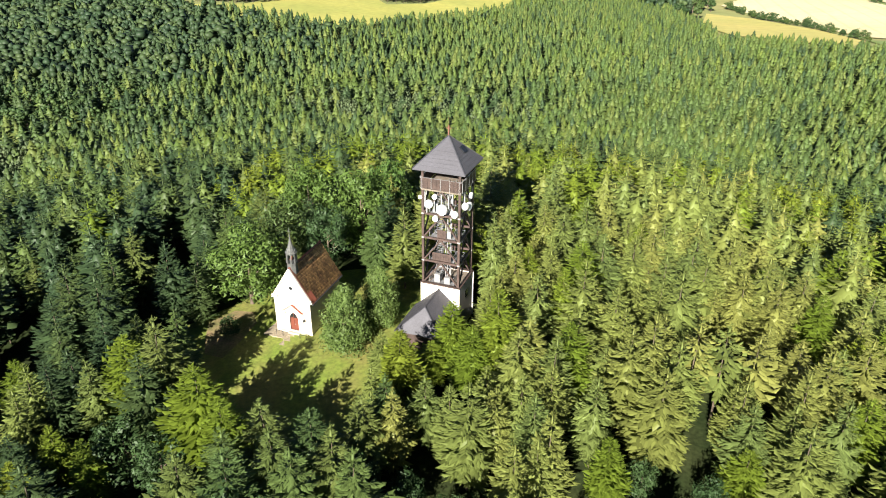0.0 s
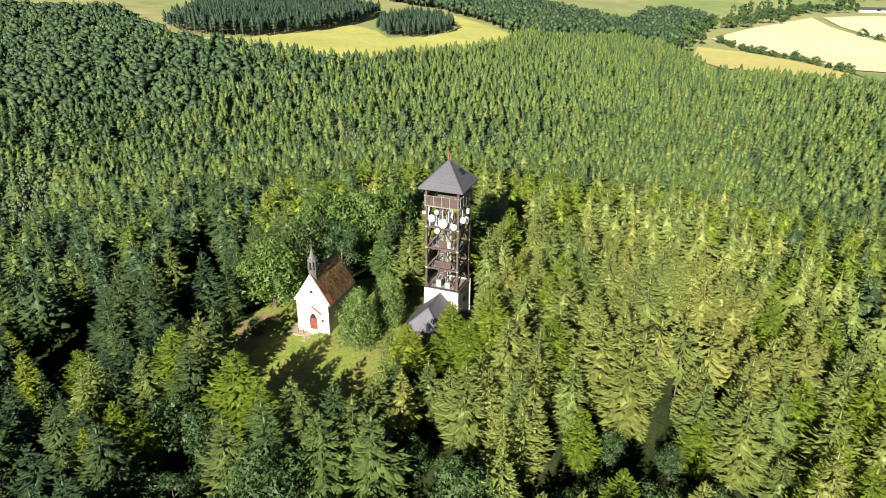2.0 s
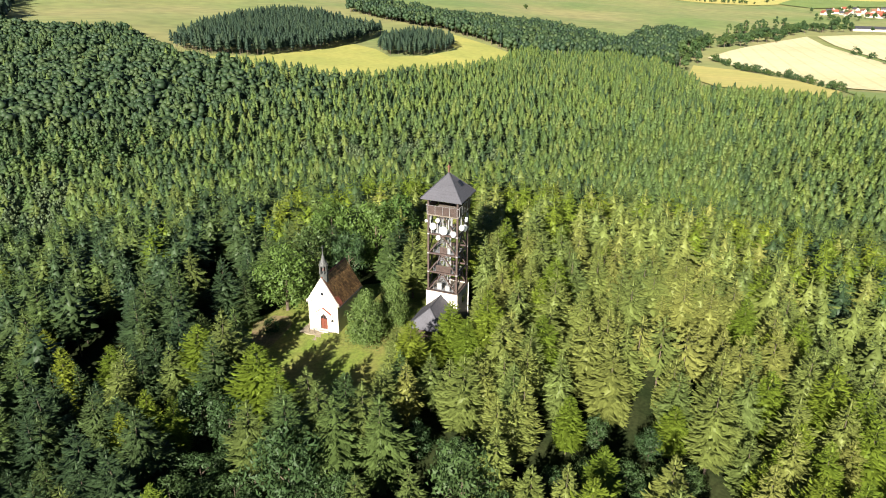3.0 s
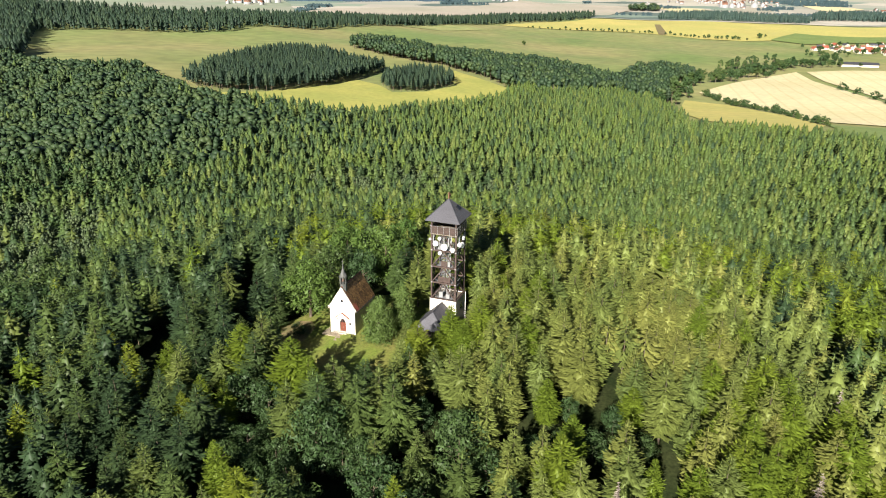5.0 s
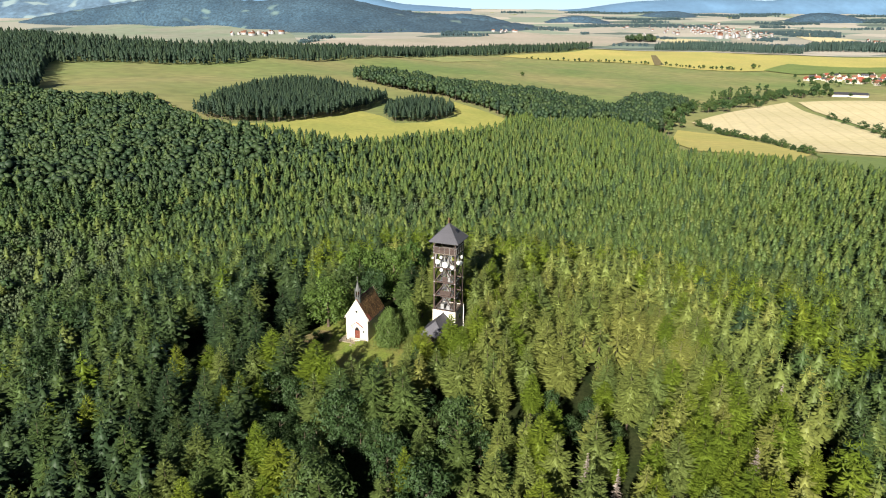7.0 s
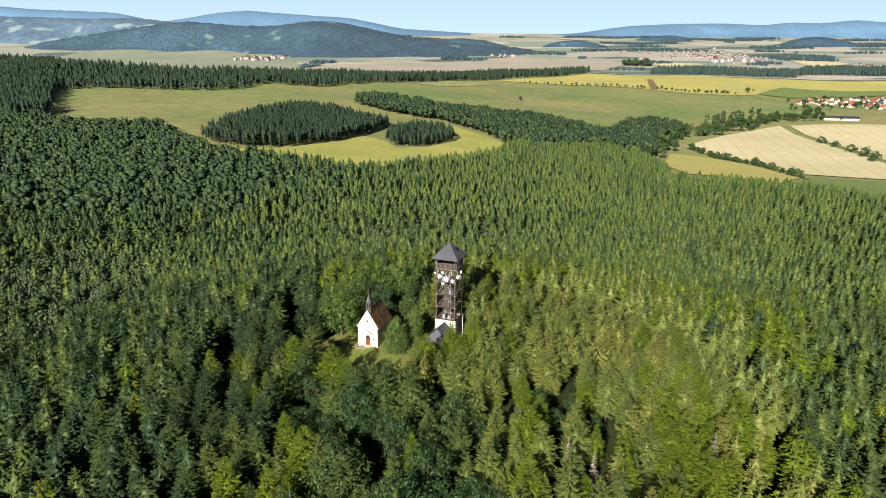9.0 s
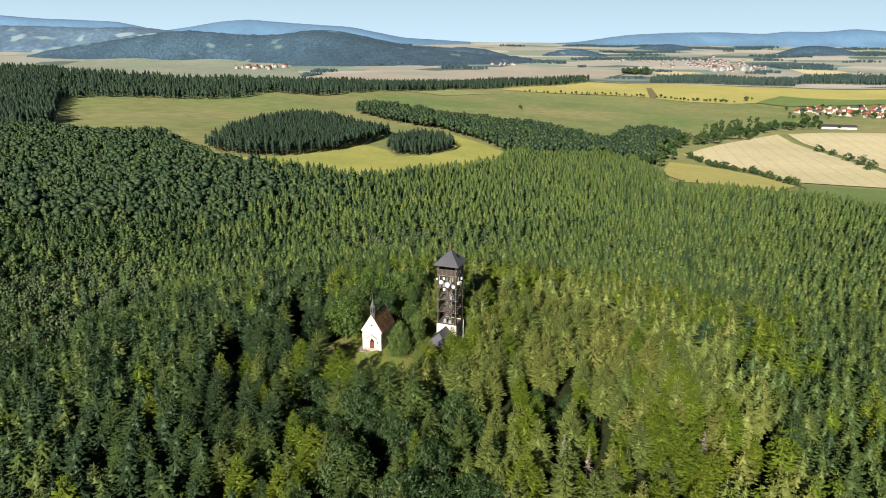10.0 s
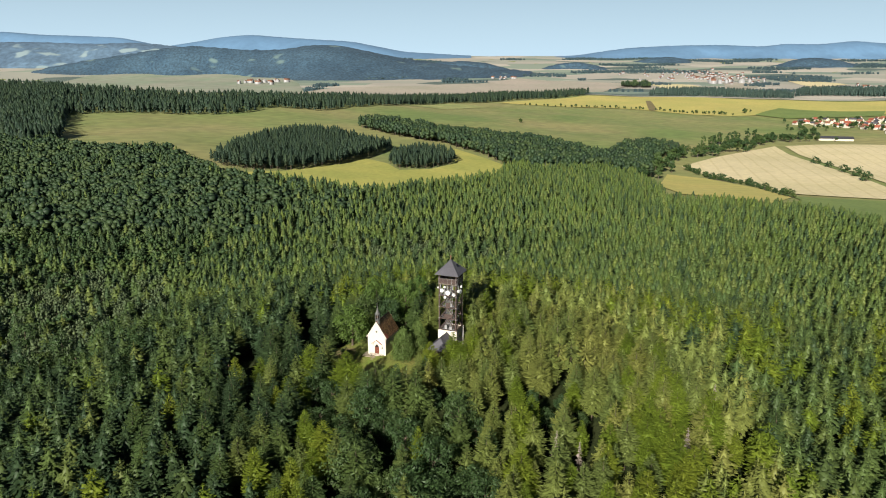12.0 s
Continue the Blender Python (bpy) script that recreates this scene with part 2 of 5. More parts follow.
def patchwork():
    """Distant fields: crops, stubble and meadows in long plots, greyed with painted haze."""
    m = material("hazy_fields", (0.36, 0.30, 0.19), 0.9, 0.1, 0.004)
    n, l = m.node_tree.nodes, m.node_tree.links
    tc, mp, vo = n.new("ShaderNodeTexCoord"), n.new("ShaderNodeMapping"), n.new("ShaderNodeTexVoronoi")
    mp.inputs["Scale"].default_value = (0.0034, 0.0075, 0.0)
    mp.inputs["Rotation"].default_value = (0, 0, 0.25)
    vo.inputs["Scale"].default_value = 1.0
    l.new(tc.outputs["Object"], mp.inputs["Vector"])
    l.new(mp.outputs[0], vo.inputs["Vector"])
    sep, ramp = n.new("ShaderNodeSeparateColor"), n.new("ShaderNodeValToRGB")
    l.new(vo.outputs["Color"], sep.inputs[0])
    l.new(sep.outputs[0], ramp.inputs["Fac"])
    e = ramp.color_ramp
    e.interpolation = "CONSTANT"
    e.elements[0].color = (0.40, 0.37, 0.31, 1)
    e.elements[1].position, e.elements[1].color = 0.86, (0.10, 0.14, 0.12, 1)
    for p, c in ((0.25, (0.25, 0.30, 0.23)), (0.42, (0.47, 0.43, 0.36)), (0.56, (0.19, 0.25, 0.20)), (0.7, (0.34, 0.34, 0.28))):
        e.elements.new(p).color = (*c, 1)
    l.new(ramp.outputs["Color"], n["Principled BSDF"].inputs["Base Color"])
    return m


PATCHWORK = patchwork()


# ---------------------------------------------------------------- mesh helpers
def mesh_from(name, verts, tris, mat, tone=None):
    """A mesh from arrays of corners and triangles."""
    me = bpy.data.meshes.new(name)
    me.vertices.add(len(verts))
    me.vertices.foreach_set("co", np.asarray(verts, dtype=np.float32).ravel())
    me.loops.add(len(tris) * 3)
    me.loops.foreach_set("vertex_index", np.asarray(tris, dtype=np.int32).ravel())
    me.polygons.add(len(tris))
    me.polygons.foreach_set("loop_start", np.arange(0, len(tris) * 3, 3, dtype=np.int32))
    if tone is not None:
        a = me.attributes.new("tone", "FLOAT", "POINT")
        a.data.foreach_set("value", np.asarray(tone, dtype=np.float32))
    me.update(calc_edges=True)
    me.materials.append(mat)
    return me


def part(name, bm, mat, parent, label=""):
    me = bpy.data.meshes.new(name)
    bm.to_mesh(me)
    bm.free()
    me.materials.append(mat)
    ob = new(name, me)
    ob.parent = parent
    return tagged(ob, label)


def box(bm, x0, x1, y0, y1, z0, z1):
    g = bmesh.ops.create_cube(bm, size=1.0)
    for v in g["verts"]:
        v.co = Vector((x0 + (v.co.x + 0.5) * (x1 - x0), y0 + (v.co.y + 0.5) * (y1 - y0), z0 + (v.co.z + 0.5) * (z1 - z0)))
    return g["verts"]


# ---------------------------------------------------------------- ground
PROF = ((-6000, -40), (0, -40), (430, -42), (700, -48), (1000, -50), (1600, -58), (2300, -63), (3000, -49), (3800, 0), (4600, 44), (9000, 60))


def smooth(a, b, v):
    k = min(max((v - a) / (b - a), 0.0), 1.0)
    return k * k * (3 - 2 * k)


def ground_z(x, y):
    """Height of the ground: the wooded hill under the tower, the plain, and its fall to the east."""
    d = y
    for (a, za), (b, zb) in zip(PROF, PROF[1:]):
        if a <= d <= b:
            z = za + (zb - za) * (d - a) / (b - a)
            break
    else:
        z = 60.0
    fall = smooth(150, 600, y) * (1 - smooth(1500, 2400, y))
    z -= fall * 26 * math.tanh(x / 420)
    r2 = x * x + y * y
    z += 37.2 * math.exp(-r2 / (2 * 92 ** 2))
    z += 24 * math.exp(-((x + 1000) / 420) ** 2 / 2 - ((y - 1380) / 230) ** 2 / 2)
    z += 2.5 * math.sin(x / 61 + 1) * math.sin(y / 83) * smooth(120, 500, math.hypot(x, y))
    return z


def inside(px, py, poly):
    """Which of the points lie in the outline."""
    hit = np.zeros(len(px), dtype=bool)
    n = len(poly)
    for i in range(n):
        (x0, y0), (x1, y1) = poly[i], poly[(i + 1) % n]
        if y0 == y1:
            continue
        c = (y0 > py) != (y1 > py)
        hit ^= c & (px < (x1 - x0) * (py - y0) / (y1 - y0) + x0)
    return hit


def ground_sheet():
    """One sheet, fine on the hill and coarser outwards."""
    radii = [0.0] + [3.0 * k for k in range(1, 28)]
    while radii[-1] < 6500:
        radii.append(radii[-1] * 1.045)
    na = 180
    v, f = [(0, 0, ground_z(0, 0))], []
    for r in radii[1:]:
        for k in range(na):
            a = 2 * math.pi * k / na
            x, y = r * math.sin(a), r * math.cos(a)
            v.append((x, y, ground_z(x, y)))
    for k in range(na):
        f.append((0, 1 + (k + 1) % na, 1 + k))
    for i in range(len(radii) - 2):
        for k in range(na):
            a, b = 1 + i * na + k, 1 + i * na + (k + 1) % na
            c, d = a + na, b + na
            f += [(a, b, d), (a, d, c)]
    return mesh_from("ground", v, f, MEADOW)


ground = tagged(new("ground", ground_sheet()), "rolling olive-green meadow land round the wooded hill", "ground", kind="structure")


def drape(name, outline, mat, label, lift=0.35, step=25.0, kind="structure", category="field"):
    """A sheet laid on the ground inside an outline."""
    bm = bmesh.new()
    bm.faces.new([bm.verts.new((x, y, 0)) for x, y in outline])
    xs, ys = [p[0] for p in outline], [p[1] for p in outline]
    for axis, lo, hi in ((0, min(xs), max(xs)), (1, min(ys), max(ys))):
        c = lo + step
        while c < hi:
            co, no = ((c, 0, 0), (1, 0, 0)) if axis == 0 else ((0, c, 0), (0, 1, 0))
            bmesh.ops.bisect_plane(bm, geom=bm.verts[:] + bm.edges[:] + bm.faces[:], plane_co=co, plane_no=no)
            c += step
    bmesh.ops.triangulate(bm, faces=bm.faces[:])
    for v in bm.verts:
        v.co.z = ground_z(v.co.x, v.co.y) + lift
    bmesh.ops.recalc_face_normals(bm, faces=bm.faces[:])
    return tagged(part(name, bm, mat, None), label, category, kind=kind)


FOREST = ((-700, 900), (-647, 859), (-555, 783), (-401, 564), (-361, 547), (-289, 560), (-228, 476), (-188, 421), (-129, 409), (-66, 384),
          (-36, 413), (44, 504), (60, 571), (195, 702), (206, 660), (190, 540), (180, 437), (170, 384), (214, 374), (252, 352), (275, 332), (291, 300), (340, 240), (420, 170),
          (420, -90), (-800, -90), (-1000, 900))
LAWN_EDGE = ((-33, -6), (-30, 0), (-24, 2), (-22, 9), (-9, 9), (-5, 18), (0, 16), (-4, 6), (-8, 0), (-7, -9), (-8, -15), (-12, -21), (-19, -20), (-26, -14))
GRASS_EDGE = ((-36, -8), (-33, 1), (-27, 6), (-24, 12), (-10, 14), (-6, 22), (3, 19), (1, 8), (-1, -2), (-2, -13), (-4, -20), (-11, -25), (-20, -24), (-29, -18))
drape("forest_floor", FOREST, FLOOR, "dark forest floor of needles and moss", 0.40, 12.0, category="ground")
drape("lawn", GRASS_EDGE, LAWN, "sunlit mown grass clearing in front of the chapel", 0.46, 1.5, category="lawn")
drape("bare_earth", ((-30.2, 1.3), (-27.4, 3.6), (-25.0, 2.9), (-23.8, 0.2), (-24.8, -3.7), (-26.1, -6.9), (-28.6, -5.8), (-29.6, -2.4)), EARTH, "dry brown bare earth beside the lawn", 0.475, 0.8, category="earth")


# ---------------------------------------------------------------- trees
def add_trunk(rng, v, f, height, r0, sides=6, limbs=0, reach=0.2, low=0.3):
    """A tapered trunk, slightly bent, with limbs."""
    def tube(path, n):
        b = len(v)
        for (x, y, z, r) in path:
            for k in range(n):
                a = 6.283 * k / n
                v.append((x + r * math.cos(a), y + r * math.sin(a), z))
        for i in range(len(path) - 1):
            for k in range(n):
                p, q = b + i * n + k, b + i * n + (k + 1) % n
                f.extend([(p, q, q + n), (p, q + n, p + n)])
    bend = rng.uniform(-0.012, 0.012) * height
    if sides > 3:
        tube([(0, 0, -0.05 * height, r0 * 1.4), (0, 0, 0.03 * height, r0), (bend, 0, height * 0.4, r0 * 0.7), (bend, bend, height * 0.75, r0 * 0.35), (0, 0, height * 0.92, r0 * 0.04)], sides)
    else:
        tube([(0, 0, -0.05 * height, r0), (0, 0, height * 0.8, r0 * 0.4)], sides)
    for i in range(limbs):
        a, z = rng.uniform(0, 6.28), height * rng.uniform(low, low + 0.4)
        d = reach * rng.uniform(0.5, 0.95)
        tube([(0, 0, z, r0 * 0.45), (math.cos(a) * d * 0.5, math.sin(a) * d * 0.5, z + d * 0.4, r0 * 0.28), (math.cos(a) * d, math.sin(a) * d, z + d * 0.75, r0 * 0.08)], 4)


def taper(s, power):
    """Share of the full width at s of a conifer's crown: full below, then a cone to the tip."""
    return min(1.0, (1 - s) / 0.6) ** power * (1.0 if s > 0.25 else 0.82 + 0.72 * s)


def spray_crown(rng, radius, levels, per, sprays, low=0.22, power=0.85, sag=0.28, rise=0.34, long=0.5, broad=0.24, inner=0.25, spread=0.8):
    """A crown one unit tall: tiers of boughs that sag and lift at the tip, each carrying folded needle sprays."""
    v, f = [], []
    lean, up = rng.uniform(0, 6.28), np.array((0.0, 0.0, 1.0))
    for i in range(levels):
        s = min(max((i + rng.uniform(-0.25, 0.25)) / (levels - 0.5), 0.0), 0.96)
        reach = radius * taper(s, power) + 0.01
        count = max(3, round(per * (0.4 + 0.6 * (1 - s))))
        turn = rng.uniform(0, 6.28)
        for k in range(count):
            a = turn + 6.283 * (k + rng.uniform(-0.35, 0.35)) / count
            r = reach * rng.uniform(0.68, 1.14) * (1 + 0.12 * math.cos(a - lean))
            d = np.array((math.cos(a), math.sin(a), 0.0))
            side = np.array((-d[1], d[0], 0.0))
            root = np.array((0, 0, low + (1 - low) * s + rng.uniform(-0.3, 0.3) * (1 - low) / levels))
            drop, lift = sag * rng.uniform(0.6, 1.4), rise * rng.uniform(0.5, 1.4) + 0.2 * s
            for j in range(sprays):
                u = 0.0 if j == 0 else inner + (0.9 - inner) * (j - rng.uniform(0.2, 0.8)) / max(sprays - 1, 1)
                sg = rng.uniform(-0.15, 0.15) if j == 0 else (1 if j % 2 else -1) * rng.uniform(0.55, 1.1) * spread
                size = r * (0.95 if j == 0 else long * rng.uniform(0.8, 1.25) * (1.3 - 0.55 * u)) + 0.012
                p = root + d * (r * (0.12 if j == 0 else u)) + up * (r * (-drop * u + lift * u * u))
                w = d + side * sg + up * (lift * u - drop * (0.7 if j == 0 else 1.0) + rng.uniform(-0.16, 0.16))
                w = w / math.sqrt(w @ w)
                q = np.cross(up, w)
                q = q / (math.sqrt(q @ q) + 1e-6) + up * rng.uniform(-0.3, 0.3)
                half = size * broad * rng.uniform(0.8, 1.2) * (0.6 if j == 0 and sprays > 1 else 1.0)
                mid = p + w * size * 0.42 - up * (half * rng.uniform(0.2, 0.75))
                b = len(v)
                v += [p, p + w * size, mid + q * half, mid - q * half]
                f += [(b, b + 1, b + 2), (b, b + 3, b + 1)]
    b = len(v)
    t = 0.014
    v += [np.array((t, 0, 0.9)), np.array((-t * 0.6, t, 0.9)), np.array((0, 0, 1.015)), np.array((-t * 0.6, -t, 0.9))]
    f += [(b, b + 1, b + 2), (b + 1, b + 3, b + 2), (b + 3, b, b + 2)]
    return v, f


def bare_crown(rng, radius, levels, per, low=0.25, power=0.8):
    """The grey twigs of a dead tree: thin pointed boughs with a few side twigs."""
    v, f = [], []
    for i in range(levels):
        z, turn = low + (0.97 - low) * i / levels, rng.uniform(0, 6.28)
        for k in range(per):
            a, r = turn + 6.283 * (k + rng.uniform(-0.3, 0.3)) / per, radius * ((1 - i / levels) ** power + 0.1) * rng.uniform(0.5, 1.1)
            d, side = np.array((math.cos(a), math.sin(a), -0.25)), np.array((-math.sin(a), math.cos(a), 0.0))
            root = np.array((0, 0, z + rng.uniform(-0.02, 0.02)))
            for q, w in ((1.0, 0.0), (0.65, 0.4), (0.65, -0.4), (0.4, 0.5), (0.4, -0.5)):
                p0 = root + d * r * (0.0 if w == 0 else q - 0.25)
                p1 = root + d * r * q + side * w * r * 0.5
                t = 0.010 if w == 0 else 0.006
                b = len(v)
                v += [p0 + np.array((0, 0, t)), p0 - np.array((0, 0, t)), p1, p0 + side * t]
                f += [(b, b + 1, b + 2), (b, b + 3, b + 2)]
    return v, f


def skirt_crown(rng, radius, levels, points, low=0.22, power=0.85, droop=0.55, scale=1.0, upto=1.0):
    """A crown one unit tall of ragged skirts, one above the other, with pointed bough tips."""
    v, f = [], []
    for i in range(levels):
        s = upto * i / levels
        reach = scale * radius * taper(s, power) + 0.004
        z = low + (1 - low) * s
        top = min(z + reach * 0.55 + 1.15 * upto * (1 - low) / levels, 1.0)
        b, turn = len(v), rng.uniform(0, 6.28)
        v.append(np.array((0, 0, top)))
        for k in range(2 * points):
            a = turn + 3.1416 * (k + rng.uniform(-0.25, 0.25)) / points
            r = reach * (rng.uniform(0.8, 1.15) if k % 2 else rng.uniform(0.45, 0.65))
            v.append(np.array((r * math.cos(a), r * math.sin(a), z + (0.35 * reach - droop * r) * rng.uniform(0.7, 1.2) + (0.0 if k % 2 else 0.12 * reach))))
        for k in range(2 * points):
            f.append((b, b + 1 + k, b + 1 + (k + 1) % (2 * points)))
    return v, f


def both(a, b):
    """Two crowns in one."""
    n = len(a[0])
    return list(a[0]) + list(b[0]), list(a[1]) + [tuple(i + n for i in t) for t in b[1]]


def leafy_crown(rng, radius, lobes, leaves, size, low=0.2, taper=0.0):
    """A crown one unit tall: lobes of many small leaf sprays, with gaps and an uneven outline."""
    v, f = [], []
    mid, half = (low + 1) / 2, (1 - low) / 2
    for i in range(lobes):
        while True:
            q = np.array([rng.uniform(-1, 1) for _ in range(3)])
            if 0.05 < q @ q < 1:
                break
        q = q / math.sqrt(q @ q) * rng.uniform(0.5, 0.86)
        if q[2] < -0.7:
            q[2] = -0.5
        shrink = 1 - taper * (q[2] + 1) / 2
        c = np.array((q[0] * radius * shrink, q[1] * radius * shrink, mid + q[2] * half))
        lr = radius * rng.uniform(0.22, 0.42) * (0.5 + 0.5 * shrink)
        for k in range(leaves):
            n = np.array([rng.gauss(0, 1), rng.gauss(0, 1), rng.gauss(0.3, 0.8)])
            n /= math.sqrt(n @ n) + 1e-6
            p = c + n * lr * rng.uniform(0.55, 1.08)
            t = np.cross(n, (rng.uniform(-1, 1), rng.uniform(-1, 1), rng.uniform(-1, 1)))
            t /= math.sqrt(t @ t) + 1e-6
            u = np.cross(n, t) + n * rng.uniform(-0.6, 0.6)
            s = size * rng.uniform(0.6, 1.4)
            b = len(v)
            v += [p - t * s, p + u * s * 0.75 - n * 0.2 * s, p + t * s]
            f.append((b, b + 1, b + 2))
    return v, f


def clump_crown(rng, radius, lobes, size, low=0.15):
    """A distant leaf crown one unit tall: uneven many-sided clumps of foliage, heaped with gaps between them."""
    v, f = [], []
    mid, half = (low + 1) / 2, (1 - low) / 2
    faces = ((0, 2, 4), (2, 1, 4), (1, 3, 4), (3, 0, 4), (2, 0, 5), (1, 2, 5), (3, 1, 5), (0, 3, 5))
    for i in range(lobes):
        z = 0.95 - 1.5 * (i + rng.uniform(0, 1)) / lobes
        a, q = i * 2.4 + rng.uniform(-0.5, 0.5), math.sqrt(max(1 - z * z, 0.02)) * rng.uniform(0.45, 0.8)
        c = np.array((q * math.cos(a) * radius, q * math.sin(a) * radius, mid + 0.72 * z * half))
        turn = Euler((rng.uniform(0, 6), rng.uniform(0, 6), rng.uniform(0, 6))).to_matrix()
        b = len(v)
        for p in ((1, 0, 0), (-1, 0, 0), (0, 1, 0), (0, -1, 0), (0, 0, 1), (0, 0, -1)):
            v.append(c + np.array(turn @ Vector(p)) * radius * size * rng.uniform(0.7, 1.3))
        f += [tuple(b + k for k in t) for t in faces]
    return v, f


def with_trunk(rng, crown, r0, sides=3):
    """A whole tree for the joined woods: crown, trunk, and which triangles are bark."""
    v, f = list(crown[0]), list(crown[1])
    n = len(f)
    add_trunk(rng, v, f, 0.9, r0, sides)
    m = np.zeros(len(f), dtype=np.int32)
    m[n:] = 1
    return np.array(v, dtype=np.float32), np.array(f, dtype=np.int32), m


def scatter(x0, x1, y0, y1, step, jitter=0.42):
    nx, ny = int((x1 - x0) / step), int((y1 - y0) / step)
    gx, gy = np.meshgrid(np.arange(nx), np.arange(ny))
    px = x0 + (gx + 0.5 * (gy % 2) + nrng.uniform(-jitter, jitter, gx.shape)) * step
    py = y0 + (gy + nrng.uniform(-jitter, jitter, gy.shape)) * step
    return px.ravel(), py.ravel()


def in_sight(px, py):
    return (np.abs(px) < 0.645 * (py + 172) + 16) & (py > -80)


def joined_trees(name, spots, templates, mat, label):
    """Many trees as one mesh. spots: x, y, height, width factor."""
    vs, fs, ms, ts, base = [], [], [], [], 0
    for i, (x, y, h, w) in enumerate(spots):
        tv, tf, tm = templates[i % len(templates)]
        a = nrng.uniform(0, 6.283)
        c, s = math.cos(a), math.sin(a)
        q = np.empty_like(tv)
        q[:, 0] = (tv[:, 0] * c - tv[:, 1] * s) * w * h + x
        q[:, 1] = (tv[:, 0] * s + tv[:, 1] * c) * w * h + y
        q[:, 2] = tv[:, 2] * h + ground_z(x, y)
        vs.append(q)
        fs.append(tf + base)
        ms.append(tm)
        ts.append(np.full(len(tv), nrng.uniform(0, 1), dtype=np.float32))
        base += len(tv)
    me = mesh_from(name, np.concatenate(vs), np.concatenate(fs), mat, np.concatenate(ts))
    me.materials.append(BARK)
    me.polygons.foreach_set("material_index", np.concatenate(ms))
    return tagged(new(name, me), label, "forest", kind="stuff")


def tree_thing(name, crown, trunk_args, mat, label, category, group):
    """A tree to copy, one unit tall: an empty at its foot with trunk and crown."""
    root = new(name)
    tagged(root, label, category, group)
    v, f = [], []
    add_trunk(rng, v, f, *trunk_args)
    t = new("trunk", mesh_from("trunk", np.array(v), np.array(f), BARK))
    c = new("crown", mesh_from("crown", np.array(crown[0]), np.array(crown[1]), mat))
    t.parent = c.parent = root
    return root


class Stand:
    """Plants copies of a few built trees; each built tree is itself planted first."""
    def __init__(self, models):
        self.models, self.used = models, 0

    def plant(self, x, y, h, width=1.0):
        m = self.models[self.used % len(self.models)]
        at = Matrix.Translation((x, y, ground_z(x, y) - 0.05)) @ Matrix.Rotation(rng.uniform(0, 6.28), 4, "Z") @ Matrix.Diagonal((h * width, h * width, h, 1))
        if self.used < len(self.models):
            m.matrix_basis = at
        else:
            keep = m.matrix_basis.copy()
            m.matrix_basis = Matrix.Identity(4)
            copy_thing(m, at)
            m.matrix_basis = keep
        self.used += 1


rng = random.Random(5)
nrng = np.random.default_rng(7)
def spruce_crown(wide, bend):
    """Dense tiers of sprays round a ragged inner cone."""
    return both(skirt_crown(rng, wide, 6, 5, scale=0.42, droop=0.5, upto=0.55), spray_crown(rng, wide, 17, 10, 9, low=0.2, power=rng.uniform(0.75, 1.0), sag=bend, long=0.36, broad=0.19))


def larch_crown(wide):
    """Softer and fuller than a spruce, with many fine sprays."""
    return both(skirt_crown(rng, wide, 6, 5, power=0.75, scale=0.45, droop=0.3, upto=0.6), spray_crown(rng, wide, 21, 11, 7, low=0.18, power=0.72, sag=0.12, rise=0.3, long=0.36, broad=0.2, spread=0.9))


WIDE = 0.22
spruces = Stand([tree_thing("spruce_tree", spruce_crown(WIDE, b), (0.95, 0.014), SPRUCE_BRIGHT, "tall green spruce with drooping boughs", "spruce", "spruces on the hill") for b in (0.18, 0.34, 0.25, 0.4, 0.14, 0.3)])
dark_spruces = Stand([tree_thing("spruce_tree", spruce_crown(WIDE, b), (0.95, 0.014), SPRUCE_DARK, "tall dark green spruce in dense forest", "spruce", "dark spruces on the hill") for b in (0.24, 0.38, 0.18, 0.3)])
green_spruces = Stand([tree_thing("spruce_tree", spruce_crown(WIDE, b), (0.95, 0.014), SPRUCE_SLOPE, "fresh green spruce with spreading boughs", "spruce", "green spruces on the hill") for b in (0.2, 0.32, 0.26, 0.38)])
bare_spruces = Stand([tree_thing("spruce_tree", spray_crown(rng, WIDE, 11, 8, 4, low=0.42), (0.95, 0.014, 6, 9, 0.07, 0.1), SPRUCE_BRIGHT, "green spruce with a bare lower trunk", "spruce", "spruces on the hill") for _ in range(2)])
larches = Stand([tree_thing("larch_tree", larch_crown(WIDE), (0.95, 0.012), LARCH, "bright yellow-green larch with feathery twigs", "larch", "larches on the hill") for _ in range(5)])
broadleaves = Stand([tree_thing("broadleaf_tree", leafy_crown(rng, 0.34, 60, 44, 0.024, low=0.04), (0.8, 0.022, 6, 7, 0.28), LEAF, "rounded dark green broadleaf tree", "tree", "broadleaf trees on the hill") for _ in range(3)])
lindens = Stand([tree_thing("linden_tree", leafy_crown(rng, 0.36, 150, 90, 0.0155, low=-0.14, taper=0.6), (0.8, 0.02, 6, 6, 0.2), LINDEN, "dense light green linden beside the chapel", "tree", "lindens beside the chapel") for _ in range(2)])
bright_leaves = Stand([tree_thing("broadleaf_tree", leafy_crown(rng, 0.36, 90, 60, 0.021, low=0.0), (0.8, 0.022, 6, 7, 0.28), LEAF_FRESH, "broad rounded green broadleaf tree behind the chapel", "tree", "broadleaf trees on the hill") for _ in range(2)])
dead_spruces = Stand([tree_thing("dead_spruce", bare_crown(rng, 0.15, 16, 6), (0.97, 0.013, 6, 12, 0.09, 0.2), DEAD, "grey dead spruce with bare twigs", "dead tree", "dead spruces on the hill") for _ in range(2)])

taken = []


